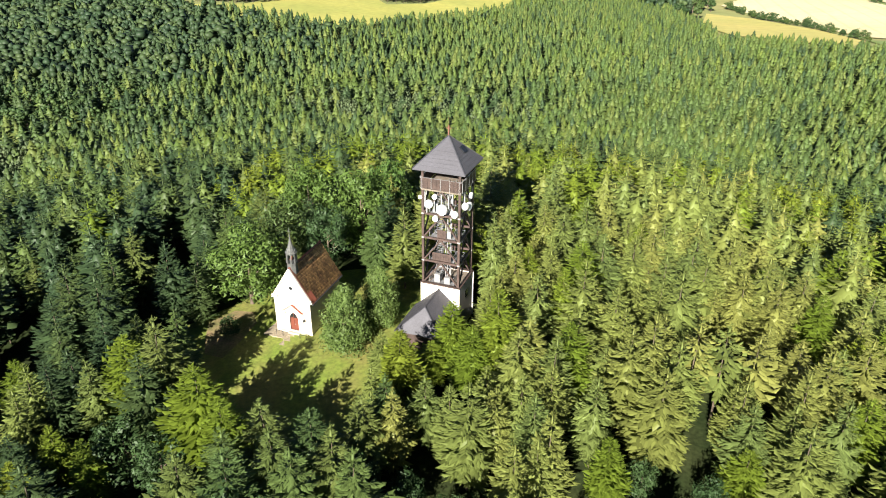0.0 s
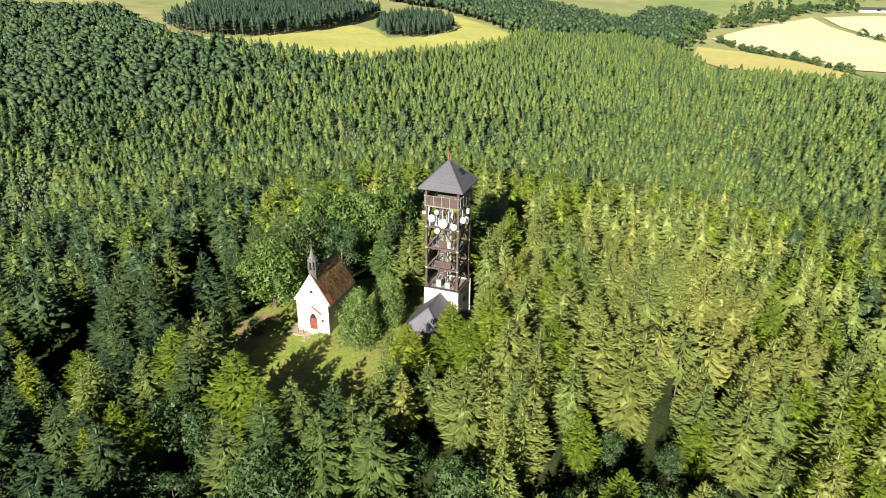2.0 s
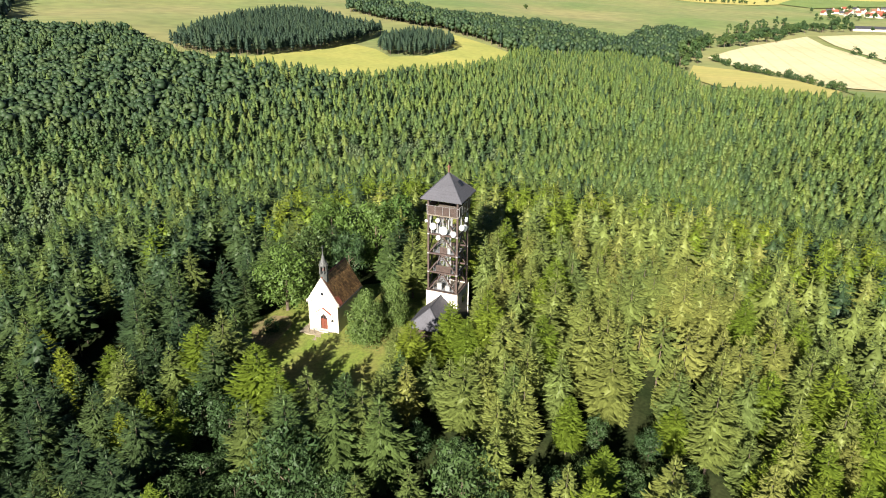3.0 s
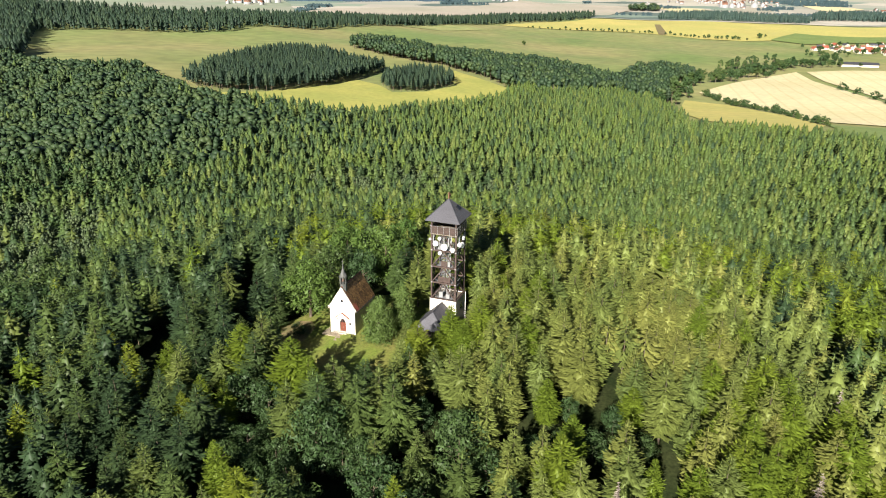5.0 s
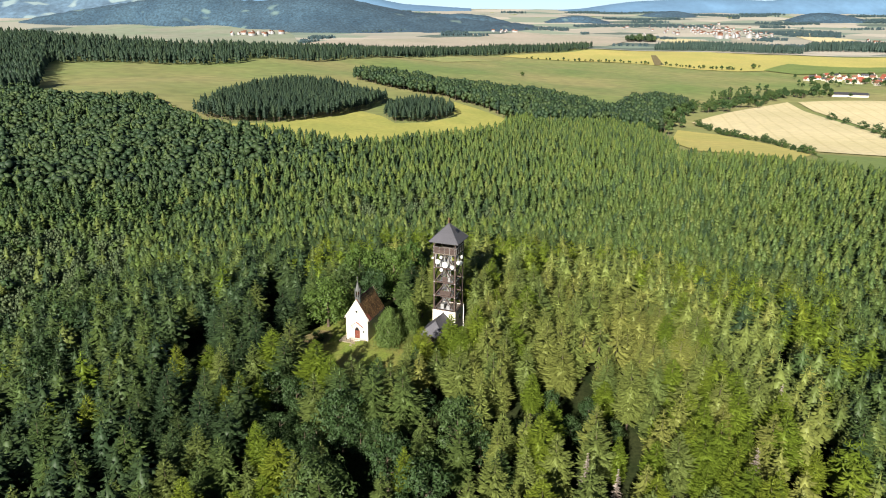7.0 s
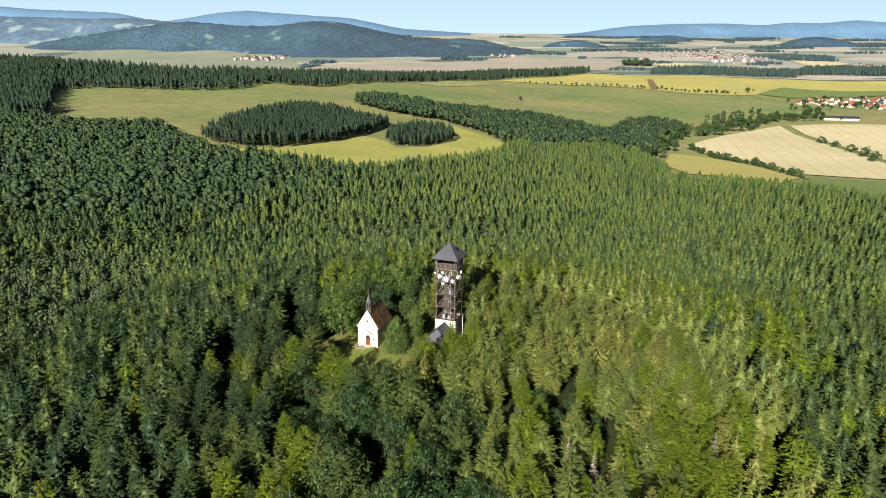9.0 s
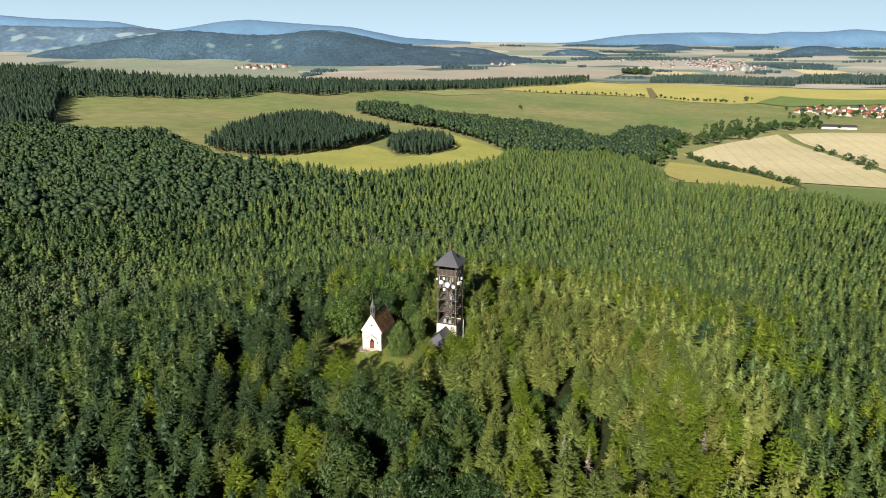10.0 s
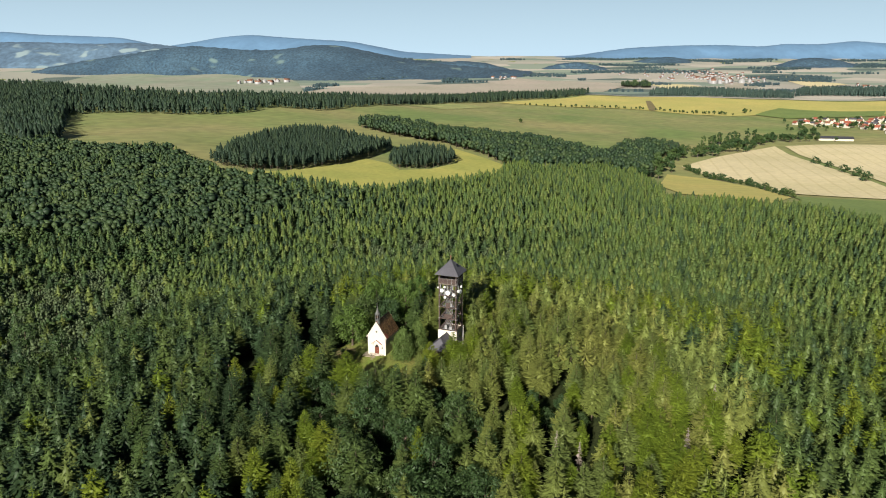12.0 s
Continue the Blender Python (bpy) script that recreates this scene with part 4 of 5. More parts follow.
for k in range(4):
    a = Matrix.Rotation(radians(90 * k), 4, "Z")
    part("hip_cap", one(beam, a @ Vector((3.06, -3.06, 17.92)), a @ Vector((0.02, -0.02, 21.12)), 0.13, 0.07), SLATE_DARK, roof)
    for j in range(1, 9):
        u = j / 9
        part("seam", one(beam, a @ Vector((-3.06 * (1 - u), -3.06 * (1 - u), 17.9 + 3.2 * u + 0.012)), a @ Vector((3.06 * (1 - u), -3.06 * (1 - u), 17.9 + 3.2 * u + 0.012)), 0.02, 0.02), SLATE_DARK, roof)
hatch = part("skylight", one(box, -0.4, 0.4, -0.45, 0.45, -0.05, 0.10), DARK_GLASS, roof, "dark roof hatch")
hatch.matrix_basis = pose(1.55, 0.35, 19.62, 0, 46.3, 0)
part("finial", one(lambda bm: (beam(bm, (0, 0, 20.9), (0, 0, 22.2), 0.16), beam(bm, (-0.28, 0, 21.9), (0.28, 0, 21.9), 0.10), beam(bm, (0, 0, 22.1), (0, 0, 23.4), 0.03))), RUST, tower, "rust-brown finial with a thin rod")


def antenna(x, y, z, r, turn):
    ob = new("dish_antenna")
    tagged(ob, "round white drum antenna fixed to the lookout tower", "antenna", "antennas on the tower")
    ob.matrix_basis = pose(0, 0, 0, 0, 0, TOWER_YAW) @ pose(x, y, z, 0, 0, turn)
    bm = bmesh.new()
    bmesh.ops.create_cone(bm, segments=20, radius1=r, radius2=r, depth=0.30, cap_ends=True, matrix=pose(0, 0, 0, 90, 0, 0))
    part("drum", bm, WHITE_METAL, ob)
    bm = bmesh.new()
    bmesh.ops.create_uvsphere(bm, u_segments=20, v_segments=8, radius=r * 0.99, matrix=Matrix.Translation((0, -0.15, 0)) @ Matrix.Diagonal((1, 0.2, 1, 1)))
    part("radome", bm, WHITE_METAL, ob)
    part("bracket", one(beam, (0, 0.12, 0), (0, 0.6, -0.1), 0.1), GREY_METAL, ob)


for row in ((-1.35, -2.55, 13.75, 0.48, 12), (0.30, -2.75, 13.35, 0.62, -6), (1.75, -2.6, 12.95, 0.42, -18), (-0.62, -2.6, 14.75, 0.30, 4), (-0.52, -2.65, 12.15, 0.34, 10),
            (2.62, -1.6, 13.7, 0.42, 60), (2.7, -0.5, 13.3, 0.50, 80), (2.65, 0.3, 14.3, 0.36, 95), (-2.5, -2.3, 14.3, 0.22, -50)):
    antenna(*row)


def panel_antenna(x, y, z, h, turn, lean=0):
    ob = new("panel_antenna")
    tagged(ob, "slim pale grey panel antenna on a pipe bracket of the tower", "antenna", "antennas on the tower")
    ob.matrix_basis = pose(0, 0, 0, 0, 0, TOWER_YAW) @ pose(x, y, z, lean, 0, turn)
    part("housing", one(box, -0.07, 0.07, -0.09, 0.05, -h / 2, h / 2), PALE_GREY, ob)
    part("pipe", one(beam, (0, 0.14, -h / 2 - 0.25), (0, 0.14, h / 2 + 0.3), 0.07), GREY_METAL, ob)


for row in ((-1.9, -2.3, 14.2, 1.7, 20), (-0.85, -2.1, 13.6, 1.5, 0), (0.95, -2.35, 14.2, 1.5, -10), (1.35, -2.15, 14.6, 1.2, 5), (-1.7, -2.2, 13.0, 1.0, -15), (2.35, -1.1, 14.4, 1.6, 80),
            (2.3, 0.8, 13.6, 1.5, 95), (-0.2, -1.6, 14.2, 1.8, 10), (0.6, -1.2, 13.4, 1.6, -20), (2.35, 1.6, 14.2, 1.3, 100), (-2.35, -0.6, 14.0, 1.4, -85)):
    panel_antenna(*row)


def cabinet(x, y, z, w, h):
    ob = new("equipment_cabinet")
    tagged(ob, "pale grey radio cabinet standing on a tower landing", "cabinet", "cabinets in the tower")
    ob.matrix_basis = pose(0, 0, 0, 0, 0, TOWER_YAW) @ pose(x, y, z)
    part("body", one(box, -w / 2, w / 2, -0.2, 0.2, 0, h), PALE_GREY, ob)
    part("door", one(box, -w / 2 + 0.03, w / 2 - 0.03, -0.225, -0.205, 0.05, h - 0.05), PALE_GREY, ob)


for row in ((-0.9, -1.5, 12.42, 0.6, 1.1), (0.1, -1.6, 12.42, 0.5, 0.9), (0.95, -1.5, 12.42, 0.6, 1.2), (0.75, -1.5, 9.42, 0.5, 0.9), (-0.7, -1.4, 3.42, 0.7, 1.0), (0.6, -1.5, 3.42, 0.7, 0.8)):
    cabinet(*row)

# ---------------------------------------------------------------- pavilion at the tower's foot
pavilion = new("pavilion")
pavilion.matrix_basis = pose(0, 0, 0, 0, 0, TOWER_YAW)
tagged(pavilion, "low timber pavilion with a grey hipped roof built against the tower", "pavilion")


def hipped(bm):
    e, t = 0.45, 3.05
    v = [bm.verts.new(p) for p in ((-2.95, -8.9, e), (2.75, -8.9, e), (2.75, -2.5, e), (-2.95, -2.5, e), (-0.1, -6.8, t), (-0.1, -2.5, t))]
    bm.faces.new((v[0], v[1], v[4]))
    bm.faces.new((v[1], v[2], v[5], v[4]))
    bm.faces.new((v[3], v[0], v[4], v[5]))
    bm.faces.new((v[0], v[3], v[2], v[1]))
    bm.faces.new((v[2], v[3], v[5]))


r2 = part("roof", one(hipped), SLATE, pavilion, "grey sheeted hipped roof")
for p, q in (((-2.95, -8.9, 0.47), (-0.1, -6.8, 3.07)), ((2.75, -8.9, 0.47), (-0.1, -6.8, 3.07)), ((-0.1, -6.8, 3.08), (-0.1, -2.5, 3.08))):
    part("ridge_cap", one(beam, p, q, 0.12, 0.06), SLATE_DARK, r2)
for j in range(1, 8):
    u = j / 8
    part("seam", one(beam, (-2.95 + 2.85 * u, -8.9 + 2.1 * u, 0.462 + 2.6 * u), (-2.95 + 2.85 * u, -2.5, 0.462 + 2.6 * u), 0.02, 0.02), SLATE_DARK, r2)
part("wall", one(box, -2.4, 2.3, -8.3, -2.5, -4.0, 0.44), WOOD, pavilion)
part("gutter", one(beam, (-3.0, -8.95, 0.42), (-3.0, -2.5, 0.42), 0.09), SLATE_DARK, pavilion)

# ---------------------------------------------------------------- chapel
chapel = new("chapel")
chapel.matrix_basis = pose(-18.35, -2.75, -3.15, 0, 0, -19)
tagged(chapel, "small white plastered chapel with a clay tile roof and bell turret", "chapel")
W, L, EAVE, TOP = 2.35, 7.5, 5.15, 8.85


def arch_points(w, z0, spring, n=6):
    """A pointed arch, from its left foot over the top to its right foot."""
    pts = [(-w, z0), (-w, spring)]
    for k in range(1, n + 1):
        a = radians(60) * k / n
        pts.append((w - 2 * w * math.cos(a), spring + 2 * w * math.sin(a)))
    for k in range(n - 1, -1, -1):
        a = radians(60) * k / n
        pts.append((-w + 2 * w * math.cos(a), spring + 2 * w * math.sin(a)))
    return pts + [(w, z0)]


def plate(bm, pts, y0, y1):
    """An upright plate of that outline, from y0 to y1."""
    a = [bm.verts.new((x, y0, z)) for x, z in pts]
    b = [bm.verts.new((x, y1, z)) for x, z in pts]
    bm.faces.new(a)
    bm.faces.new(b[::-1])
    n = len(pts)
    for k in range(n):
        j = (k + 1) % n
        bm.faces.new((a[j], a[k], b[k], b[j]))


def ring_plate(bm, r0, r1, z, n=18):
    """A flat ring proud of the wall."""
    rows = [[bm.verts.new((r * math.cos(6.2832 * k / n), y, z + r * math.sin(6.2832 * k / n))) for k in range(n)] for r, y in ((r0, 0.0), (r0, -0.06), (r1, -0.06), (r1, 0.0))]
    for a, c in zip(rows, rows[1:]):
        for k in range(n):
            j = (k + 1) % n
            bm.faces.new((a[k], a[j], c[j], c[k]))


def front_wall(bm):
    """The gable with the doorway cut through it."""
    arch = arch_points(0.58, 0.35, 2.0)
    outer = [(-W, -0.8), (-W, EAVE), (0, TOP), (W, EAVE), (W, -0.8)]
    left = [(-W, -0.8), (-W, EAVE), (0, TOP)] + [p for p in arch[len(arch) // 2::-1]] + [(-0.58, -0.8)]
    right = [(W, -0.8), (0.58, -0.8)] + [p for p in arch[:len(arch) // 2 - 1:-1]] + [(0, TOP), (W, EAVE)]
    plate(bm, left, 0, 0.4)
    plate(bm, right, 0, 0.4)
    plate(bm, [(-0.58, -0.8), (-0.58, 0.3), (0.58, 0.3), (0.58, -0.8)], 0.02, 0.4)
    bmesh.ops.recalc_face_normals(bm, faces=bm.faces[:])


gable = part("front_wall", one(front_wall), PLASTER, chapel)
part("back_wall", one(lambda bm: plate(bm, [(-W, -0.8), (-W, EAVE), (0, TOP), (W, EAVE), (W, -0.8)], L - 0.4, L)), PLASTER, chapel)
for s in (-1, 1):
    part("side_wall", one(box, *((W - 0.4, W) if s > 0 else (-W, -W + 0.4)), 0.4, L - 0.4, -0.8, EAVE), PLASTER, chapel)
    part("corner_pilaster", one(box, *((W - 0.42, W + 0.06) if s > 0 else (-W - 0.06, -W + 0.42)), -0.06, 0.0, -0.6, EAVE - 0.35), PLASTER, gable)
    part("cornice", one(box, *((W - 0.5, W + 0.3) if s > 0 else (-W - 0.3, -W + 0.5)), -0.16, 0.003, EAVE - 0.34, EAVE + 0.0), PLASTER, gable)
    part("verge", one(beam, (s * (W + 0.32), -0.05, EAVE - 0.42), (0, -0.05, TOP + 0.08), 0.22, 0.16), PLASTER, gable)
part("plinth", one(box, -W - 0.05, W + 0.05, -0.05, 0.0, -0.6, 0.55), STONE, gable)
dw = part("door", one(lambda bm: plate(bm, [(-0.57, 0.3), (-0.57, 2.05), (0.57, 2.05), (0.57, 0.3)], 0.2, 0.26)), DOOR_RED, chapel, "red-brown panelled double door")
for s in (-1, 1):
    for z0, z1 in ((0.42, 1.0), (1.1, 1.95)):
        part("panel", one(box, *((0.07, 0.48) if s > 0 else (-0.48, -0.07)), 0.175, 0.2, z0, z1), DOOR_RED, dw)
part("handle", one(box, 0.02, 0.06, 0.12, 0.2, 1.15, 1.3), GREY_METAL, dw)
fan = part("fanlight", one(lambda bm: plate(bm, [p for p in arch_points(0.57, 2.06, 2.07)], 0.24, 0.28)), DARK_GLASS, chapel, "dark pointed fanlight")
for x in (-0.2, 0.2):
    part("glazing_bar", one(beam, (x, 0.22, 2.07), (x * 0.6, 0.22, 2.75), 0.04), DOOR_RED, fan)
part("glazing_bar", one(beam, (-0.55, 0.22, 2.09), (0.55, 0.22, 2.09), 0.06), DOOR_RED, fan)
for s in (-1, 1):
    part("hood_mould", one(beam, (s * 1.25, -0.12, 3.05), (0, -0.12, 3.95), 0.24, 0.16), PLASTER, gable)
    part("hood_coping", one(beam, (s * 1.32, -0.13, 3.14), (0, -0.13, 4.10), 0.30, 0.05), RED_TILE, gable, "red tile coping")
    part("hood_foot", one(box, *((1.0, 1.5) if s > 0 else (-1.5, -1.0)), -0.2, 0.0, 2.72, 2.98), PLASTER, gable)
part("oculus", one(lambda bm: bmesh.ops.create_cone(bm, segments=18, radius1=0.24, radius2=0.24, depth=0.05, cap_ends=True, matrix=Matrix.Translation((0, -0.012, 6.35)) @ Matrix.Rotation(radians(90), 4, "X"))), DARK_GLASS, gable, "small dark round window")
part("oculus_ring", one(ring_plate, 0.24, 0.33, 6.35), PLASTER, gable)
part("wall_lamp", one(lambda bm: (beam(bm, (1.5, -0.25, 2.35), (1.5, 0, 2.35), 0.05), box(bm, 1.4, 1.6, -0.33, -0.15, 2.1, 2.42))), DARK_METAL, chapel, "black wall lantern")


def roof_side(bm, s):
    """One slope of the roof boarding, with thickness."""
    lo, hi = Vector((s * (W + 0.34), 0, EAVE - 0.53)), Vector((0, 0, TOP + 0.02))
    n = Vector((hi.z - lo.z, 0, -(hi.x - lo.x))).normalized() * (1 if s > 0 else -1)
    pts = [lo, hi, hi - n * 0.14, lo - n * 0.14]
    a = [bm.verts.new((p.x, 0.04, p.z)) for p in pts]
    b = [bm.verts.new((p.x, L + 0.15, p.z)) for p in pts]
    for k in range(4):
        bm.faces.new((a[k], a[(k + 1) % 4], b[(k + 1) % 4], b[k]))
    bm.faces.new(a[::-1])
    bm.faces.new(b)
    bmesh.ops.recalc_face_normals(bm, faces=bm.faces[:])


def tiles(s):
    """The tiles of one slope: overlapping courses, each tile slightly uneven."""
    lo, hi = Vector((s * (W + 0.36), 0, EAVE - 0.54)), Vector((0, 0, TOP + 0.03))
    up = (hi - lo).normalized()
    n = Vector((up.z, 0, -up.x)) * (1 if s > 0 else -1)
    if n.z < 0:
        n = -n
    v, f = [], []
    rows, cols = 15, 24
    dl, dy = (hi - lo).length / rows, (L + 0.05) / cols
    for i in range(rows):
        for k in range(cols):
            y0 = 0.1 + (k + (0.5 if i % 2 else 0.0)) * dy
            y1 = min(y0 + dy * 0.95, L + 0.18)
            h = 0.05 + rng.uniform(-0.01, 0.012)
            p0, p1 = lo + up * (dl * i), lo + up * (dl * (i + 1) * 1.0 + 0.04)
            b = len(v)
            for p, q, lift in ((p0, y0, h), (p0, y1, h), (p1, y1, 0.015), (p1, y0, 0.015), (p0, y0, 0.0), (p0, y1, 0.0)):
                w = p + n * lift
                v.append((w.x, q, w.z))
            f += [(b, b + 1, b + 2), (b, b + 2, b + 3), (b + 4, b + 5, b + 1), (b + 4, b + 1, b)]
    return mesh_from("roof_tiles", v, f, TILE)


for s in (-1, 1):
    slope = part("roof_slope", one(roof_side, s), WOOD, chapel)
    t = new("roof_tiles", tiles(s))
    t.parent = slope
    tagged(t, "weathered brown and orange clay tiles", kind="stuff")
    part("verge_flashing", one(beam, (s * (W + 0.38), 0.12, EAVE - 0.44), (0, 0.12, TOP + 0.12), 0.34, 0.05), RED_TILE, slope, "red painted verge flashing")
    part("gutter", one(beam, (s * (W + 0.42), 0.0, EAVE - 0.55), (s * (W + 0.42), L + 0.1, EAVE - 0.55), 0.12), SLATE_DARK, slope)
part("verge_patch", one(lambda bm: plate(bm, [(W + 0.36, EAVE - 0.42), (W - 0.35, EAVE + 0.72), (W - 0.39, EAVE + 0.69), (W + 0.32, EAVE - 0.45)], 0.30, 1.15)), RED_TILE, chapel, "bright red repaired roof corner")
part("ridge_tiles", one(beam, (0, 0.1, TOP + 0.08), (0, L + 0.15, TOP + 0.08), 0.2, 0.12), RED_TILE, chapel)

turret = part("bell_turret", one(lambda bm: bmesh.ops.create_cone(bm, segments=8, radius1=0.66, radius2=0.60, depth=1.3, cap_ends=True, matrix=pose(0, 0.85, 8.7, 0, 0, 22.5))), ZINC, chapel, "grey metal-clad bell turret")
for k in range(8):
    a = Matrix.Translation((0, 0.85, 0)) @ Matrix.Rotation(radians(45 * k), 4, "Z")
    part("turret_post", one(beam, a @ Vector((0.56, 0.23, 9.3)), a @ Vector((0.52, 0.215, 10.75)), 0.12), ZINC, turret)
    bm = one(lambda bm: plate(bm, [(-0.24, 10.35), (-0.24, 10.85), (0, 11.15), (0.24, 10.85), (0.24, 10.35), (0, 10.62)], -0.03, 0.03))
    bmesh.ops.transform(bm, matrix=a @ Matrix.Translation((0.52, 0, 0)) @ Matrix.Rotation(radians(90), 4, "Z"), verts=bm.verts)
    part("turret_gablet", bm, ZINC, turret)
part("bell", one(lambda bm: (bmesh.ops.create_cone(bm, segments=12, radius1=0.28, radius2=0.12, depth=0.4, cap_ends=True, matrix=pose(0, 0.85, 10.0)), beam(bm, (0, 0.85, 10.15), (0, 0.85, 10.7), 0.06))), RUST, turret, "dark bronze bell")
part("turret_floor", one(lambda bm: bmesh.ops.create_cone(bm, segments=8, radius1=0.62, radius2=0.62, depth=0.12, cap_ends=True, matrix=pose(0, 0.85, 9.38, 0, 0, 22.5))), ZINC, turret)


def spire(bm):
    rings = ((0.74, 10.72), (0.62, 10.8), (0.40, 11.25), (0.24, 11.8), (0.10, 12.4), (0.03, 12.85))
    prev = None
    for r, z in rings:
        ring = [bm.verts.new((r * math.cos(radians(22.5 + 45 * k)), 0.85 + r * math.sin(radians(22.5 + 45 * k)), z)) for k in range(8)]
        if prev:
            for k in range(8):
                bm.faces.new((prev[k], prev[(k + 1) % 8], ring[(k + 1) % 8], ring[k]))
        else:
            bm.faces.new(ring[::-1])
        prev = ring
    bm.faces.new(prev)


part("spire", one(spire), ZINC, turret, "weathered grey-green spire")
part("cross", one(lambda bm: (beam(bm, (0, 0.85, 12.8), (0, 0.85, 13.75), 0.06), beam(bm, (-0.22, 0.85, 13.4), (0.22, 0.85, 13.4), 0.06), bmesh.ops.create_uvsphere(bm, u_segments=8, v_segments=6, radius=0.1, matrix=pose(0, 0.85, 12.9)))), ZINC, turret)
paving = new("stone_paving")
tagged(paving, "worn pale stone paving along the chapel front", "paving", kind="structure")
paving.matrix_basis = chapel.matrix_basis.copy()
for x0, x1, y0, y1, h in ((-3.6, -2.45, -1.2, 1.0, -0.02), (-3.5, -2.5, 1.05, 2.6, 0.02), (-2.4, -0.8, -1.35, -0.06, 0.0), (-0.75, 0.85, -1.7, -0.72, 0.01), (0.9, 2.5, -1.5, -0.06, -0.01), (-0.7, 0.8, -2.6, -1.75, -0.05), (0.85, 2.6, -2.3, -1.55, -0.06)):
    part("slab", one(box, x0, x1, y0, y1, h - 0.9, h), PAVE, paving)
part("step", one(box, -0.9, 0.9, -0.7, -0.06, -0.6, 0.05), PAVE, paving)
part("step", one(box, -0.75, 0.75, -0.35, -0.06, 0.052, 0.28), STONE, paving)
for s in (-1, 1):
    railing = new("handrail")
    railing.matrix_basis = chapel.matrix_basis.copy()
    tagged(railing, "thin dark iron handrail beside the chapel steps", "railing", "handrails at the chapel")
    for p, q in (((s * 1.15, -0.9, -0.4), (s * 1.15, -0.9, 0.65)), ((s * 2.0, -0.9, -0.4), (s * 2.0, -0.9, 0.65))):
        part("post", one(beam, p, q, 0.05), DARK_METAL, railing)
    part("rail", one(beam, (s * 1.1, -0.9, 0.66), (s * 2.1, -0.9, 0.66), 0.05), DARK_METAL, railing)


# ---------------------------------------------------------------- fields and distance
drape("field_1", ((128, 1836), (308, 1787), (508, 1737), (683, 1610), (786, 1626), (1250, 1700), (1500, 2010), (1047, 2005), (691, 2164), (438, 2165)), YELLOW, "ripe yellow crop field", 1.2, 60)
drape("field_2", ((279, 693), (285, 633), (307, 582), (316, 485), (430, 470), (452, 587), (466, 702), (472, 758), (482, 850), (505, 950), (440, 895), (392, 839)), WHEAT, "pale ripe wheat field with tractor tracks", 0.9, 40)
drape("field_3", ((199, 509), (242, 625), (276, 598), (300, 527), (300, 452), (262, 400), (200, 440)), YELLOW, "ripe yellow crop field at the forest edge", 0.8, 30)
drape("field_4", ((520, 950), (579, 965), (720, 990), (680, 700), (600, 520), (440, 465), (464, 587), (480, 702), (486, 758), (496, 850)), WHEAT, "pale ripe wheat field", 0.9, 40)
drape("field_5", ((-210, 1500), (-140, 1760), (-40, 1700), (100, 1640), (-20, 1480)), MEADOW_PALE, "pale mown strip of meadow", 0.9, 50)
drape("field_6", ((300, 433), (305, 462), (420, 462), (540, 470), (700, 420), (560, 200), (420, 172), (340, 242), (292, 302), (254, 354), (268, 398)), GRASS_STRIP, "bright green grass strip beside the wheat", 0.7, 40)
drape("field_10", ((-190, 455), (-150, 420), (-66, 370), (44, 490), (66, 571), (5, 730), (-12, 690), (8, 590), (-20, 540), (-50, 522), (-66, 565), (-100, 612), (-150, 475)), MEADOW_GOLD, "yellowish mown meadow enclosed by woods", 0.7, 30)
drape("far_plain", ((-4300, 2150), (-400, 2250), (300, 2230), (500, 2200), (1100, 2030), (4300, 2050), (4700, 4900), (-4700, 4900)), PATCHWORK, "patchwork of hazy distant fields", 1.5, 110)
drape("field_7", ((-330, 1790), (-560, 2150), (-420, 2560), (100, 2750), (300, 3100), (760, 2760), (520, 2330), (100, 2240), (-200, 1950)), BEIGE, "harvested beige stubble field", 3.0, 90)
drape("field_8", ((-1500, 2130), (-640, 2180), (-500, 2300), (-620, 2800), (-760, 3230), (-1300, 3330), (-1700, 3300)), FIELD_HAZE, "pale green hazy distant meadow", 3.0, 90)
drape("field_9", ((800, 2520), (930, 2500), (960, 2740), (760, 2760)), WHEAT, "distant pale field", 3.0, 60)

drape("field_11", ((575, 1985), (590, 1985), (548, 1752), (530, 1728), (519, 1732)), EARTH, "brown dirt track across the yellow crop", 1.7, 30, category="track")
drape("field_12", ((751, 1627), (894, 1815), (941, 1779), (1045, 1748), (1137, 1735), (1074, 1640), (797, 1545)), GRASS_STRIP, "fresh green meadow wedge beside the village", 1.8, 40)
drape("field_13", ((1457, 3148), (1567, 3167), (1546, 2695), (1360, 2583)), WHEAT, "distant pale field on the slope", 3.4, 60)
drape("field_14", ((1087, 2760), (1275, 2833), (1136, 2549), (990, 2440)), BEIGE, "distant pale stubble field", 3.4, 60)
drape("field_15", ((-900, 1600), (-1468, 2839), (-1387, 3170), (-1145, 2745), (-700, 1700)), FIELD_HAZE, "pale green hazy slope behind the ridge wood", 3.4, 60)
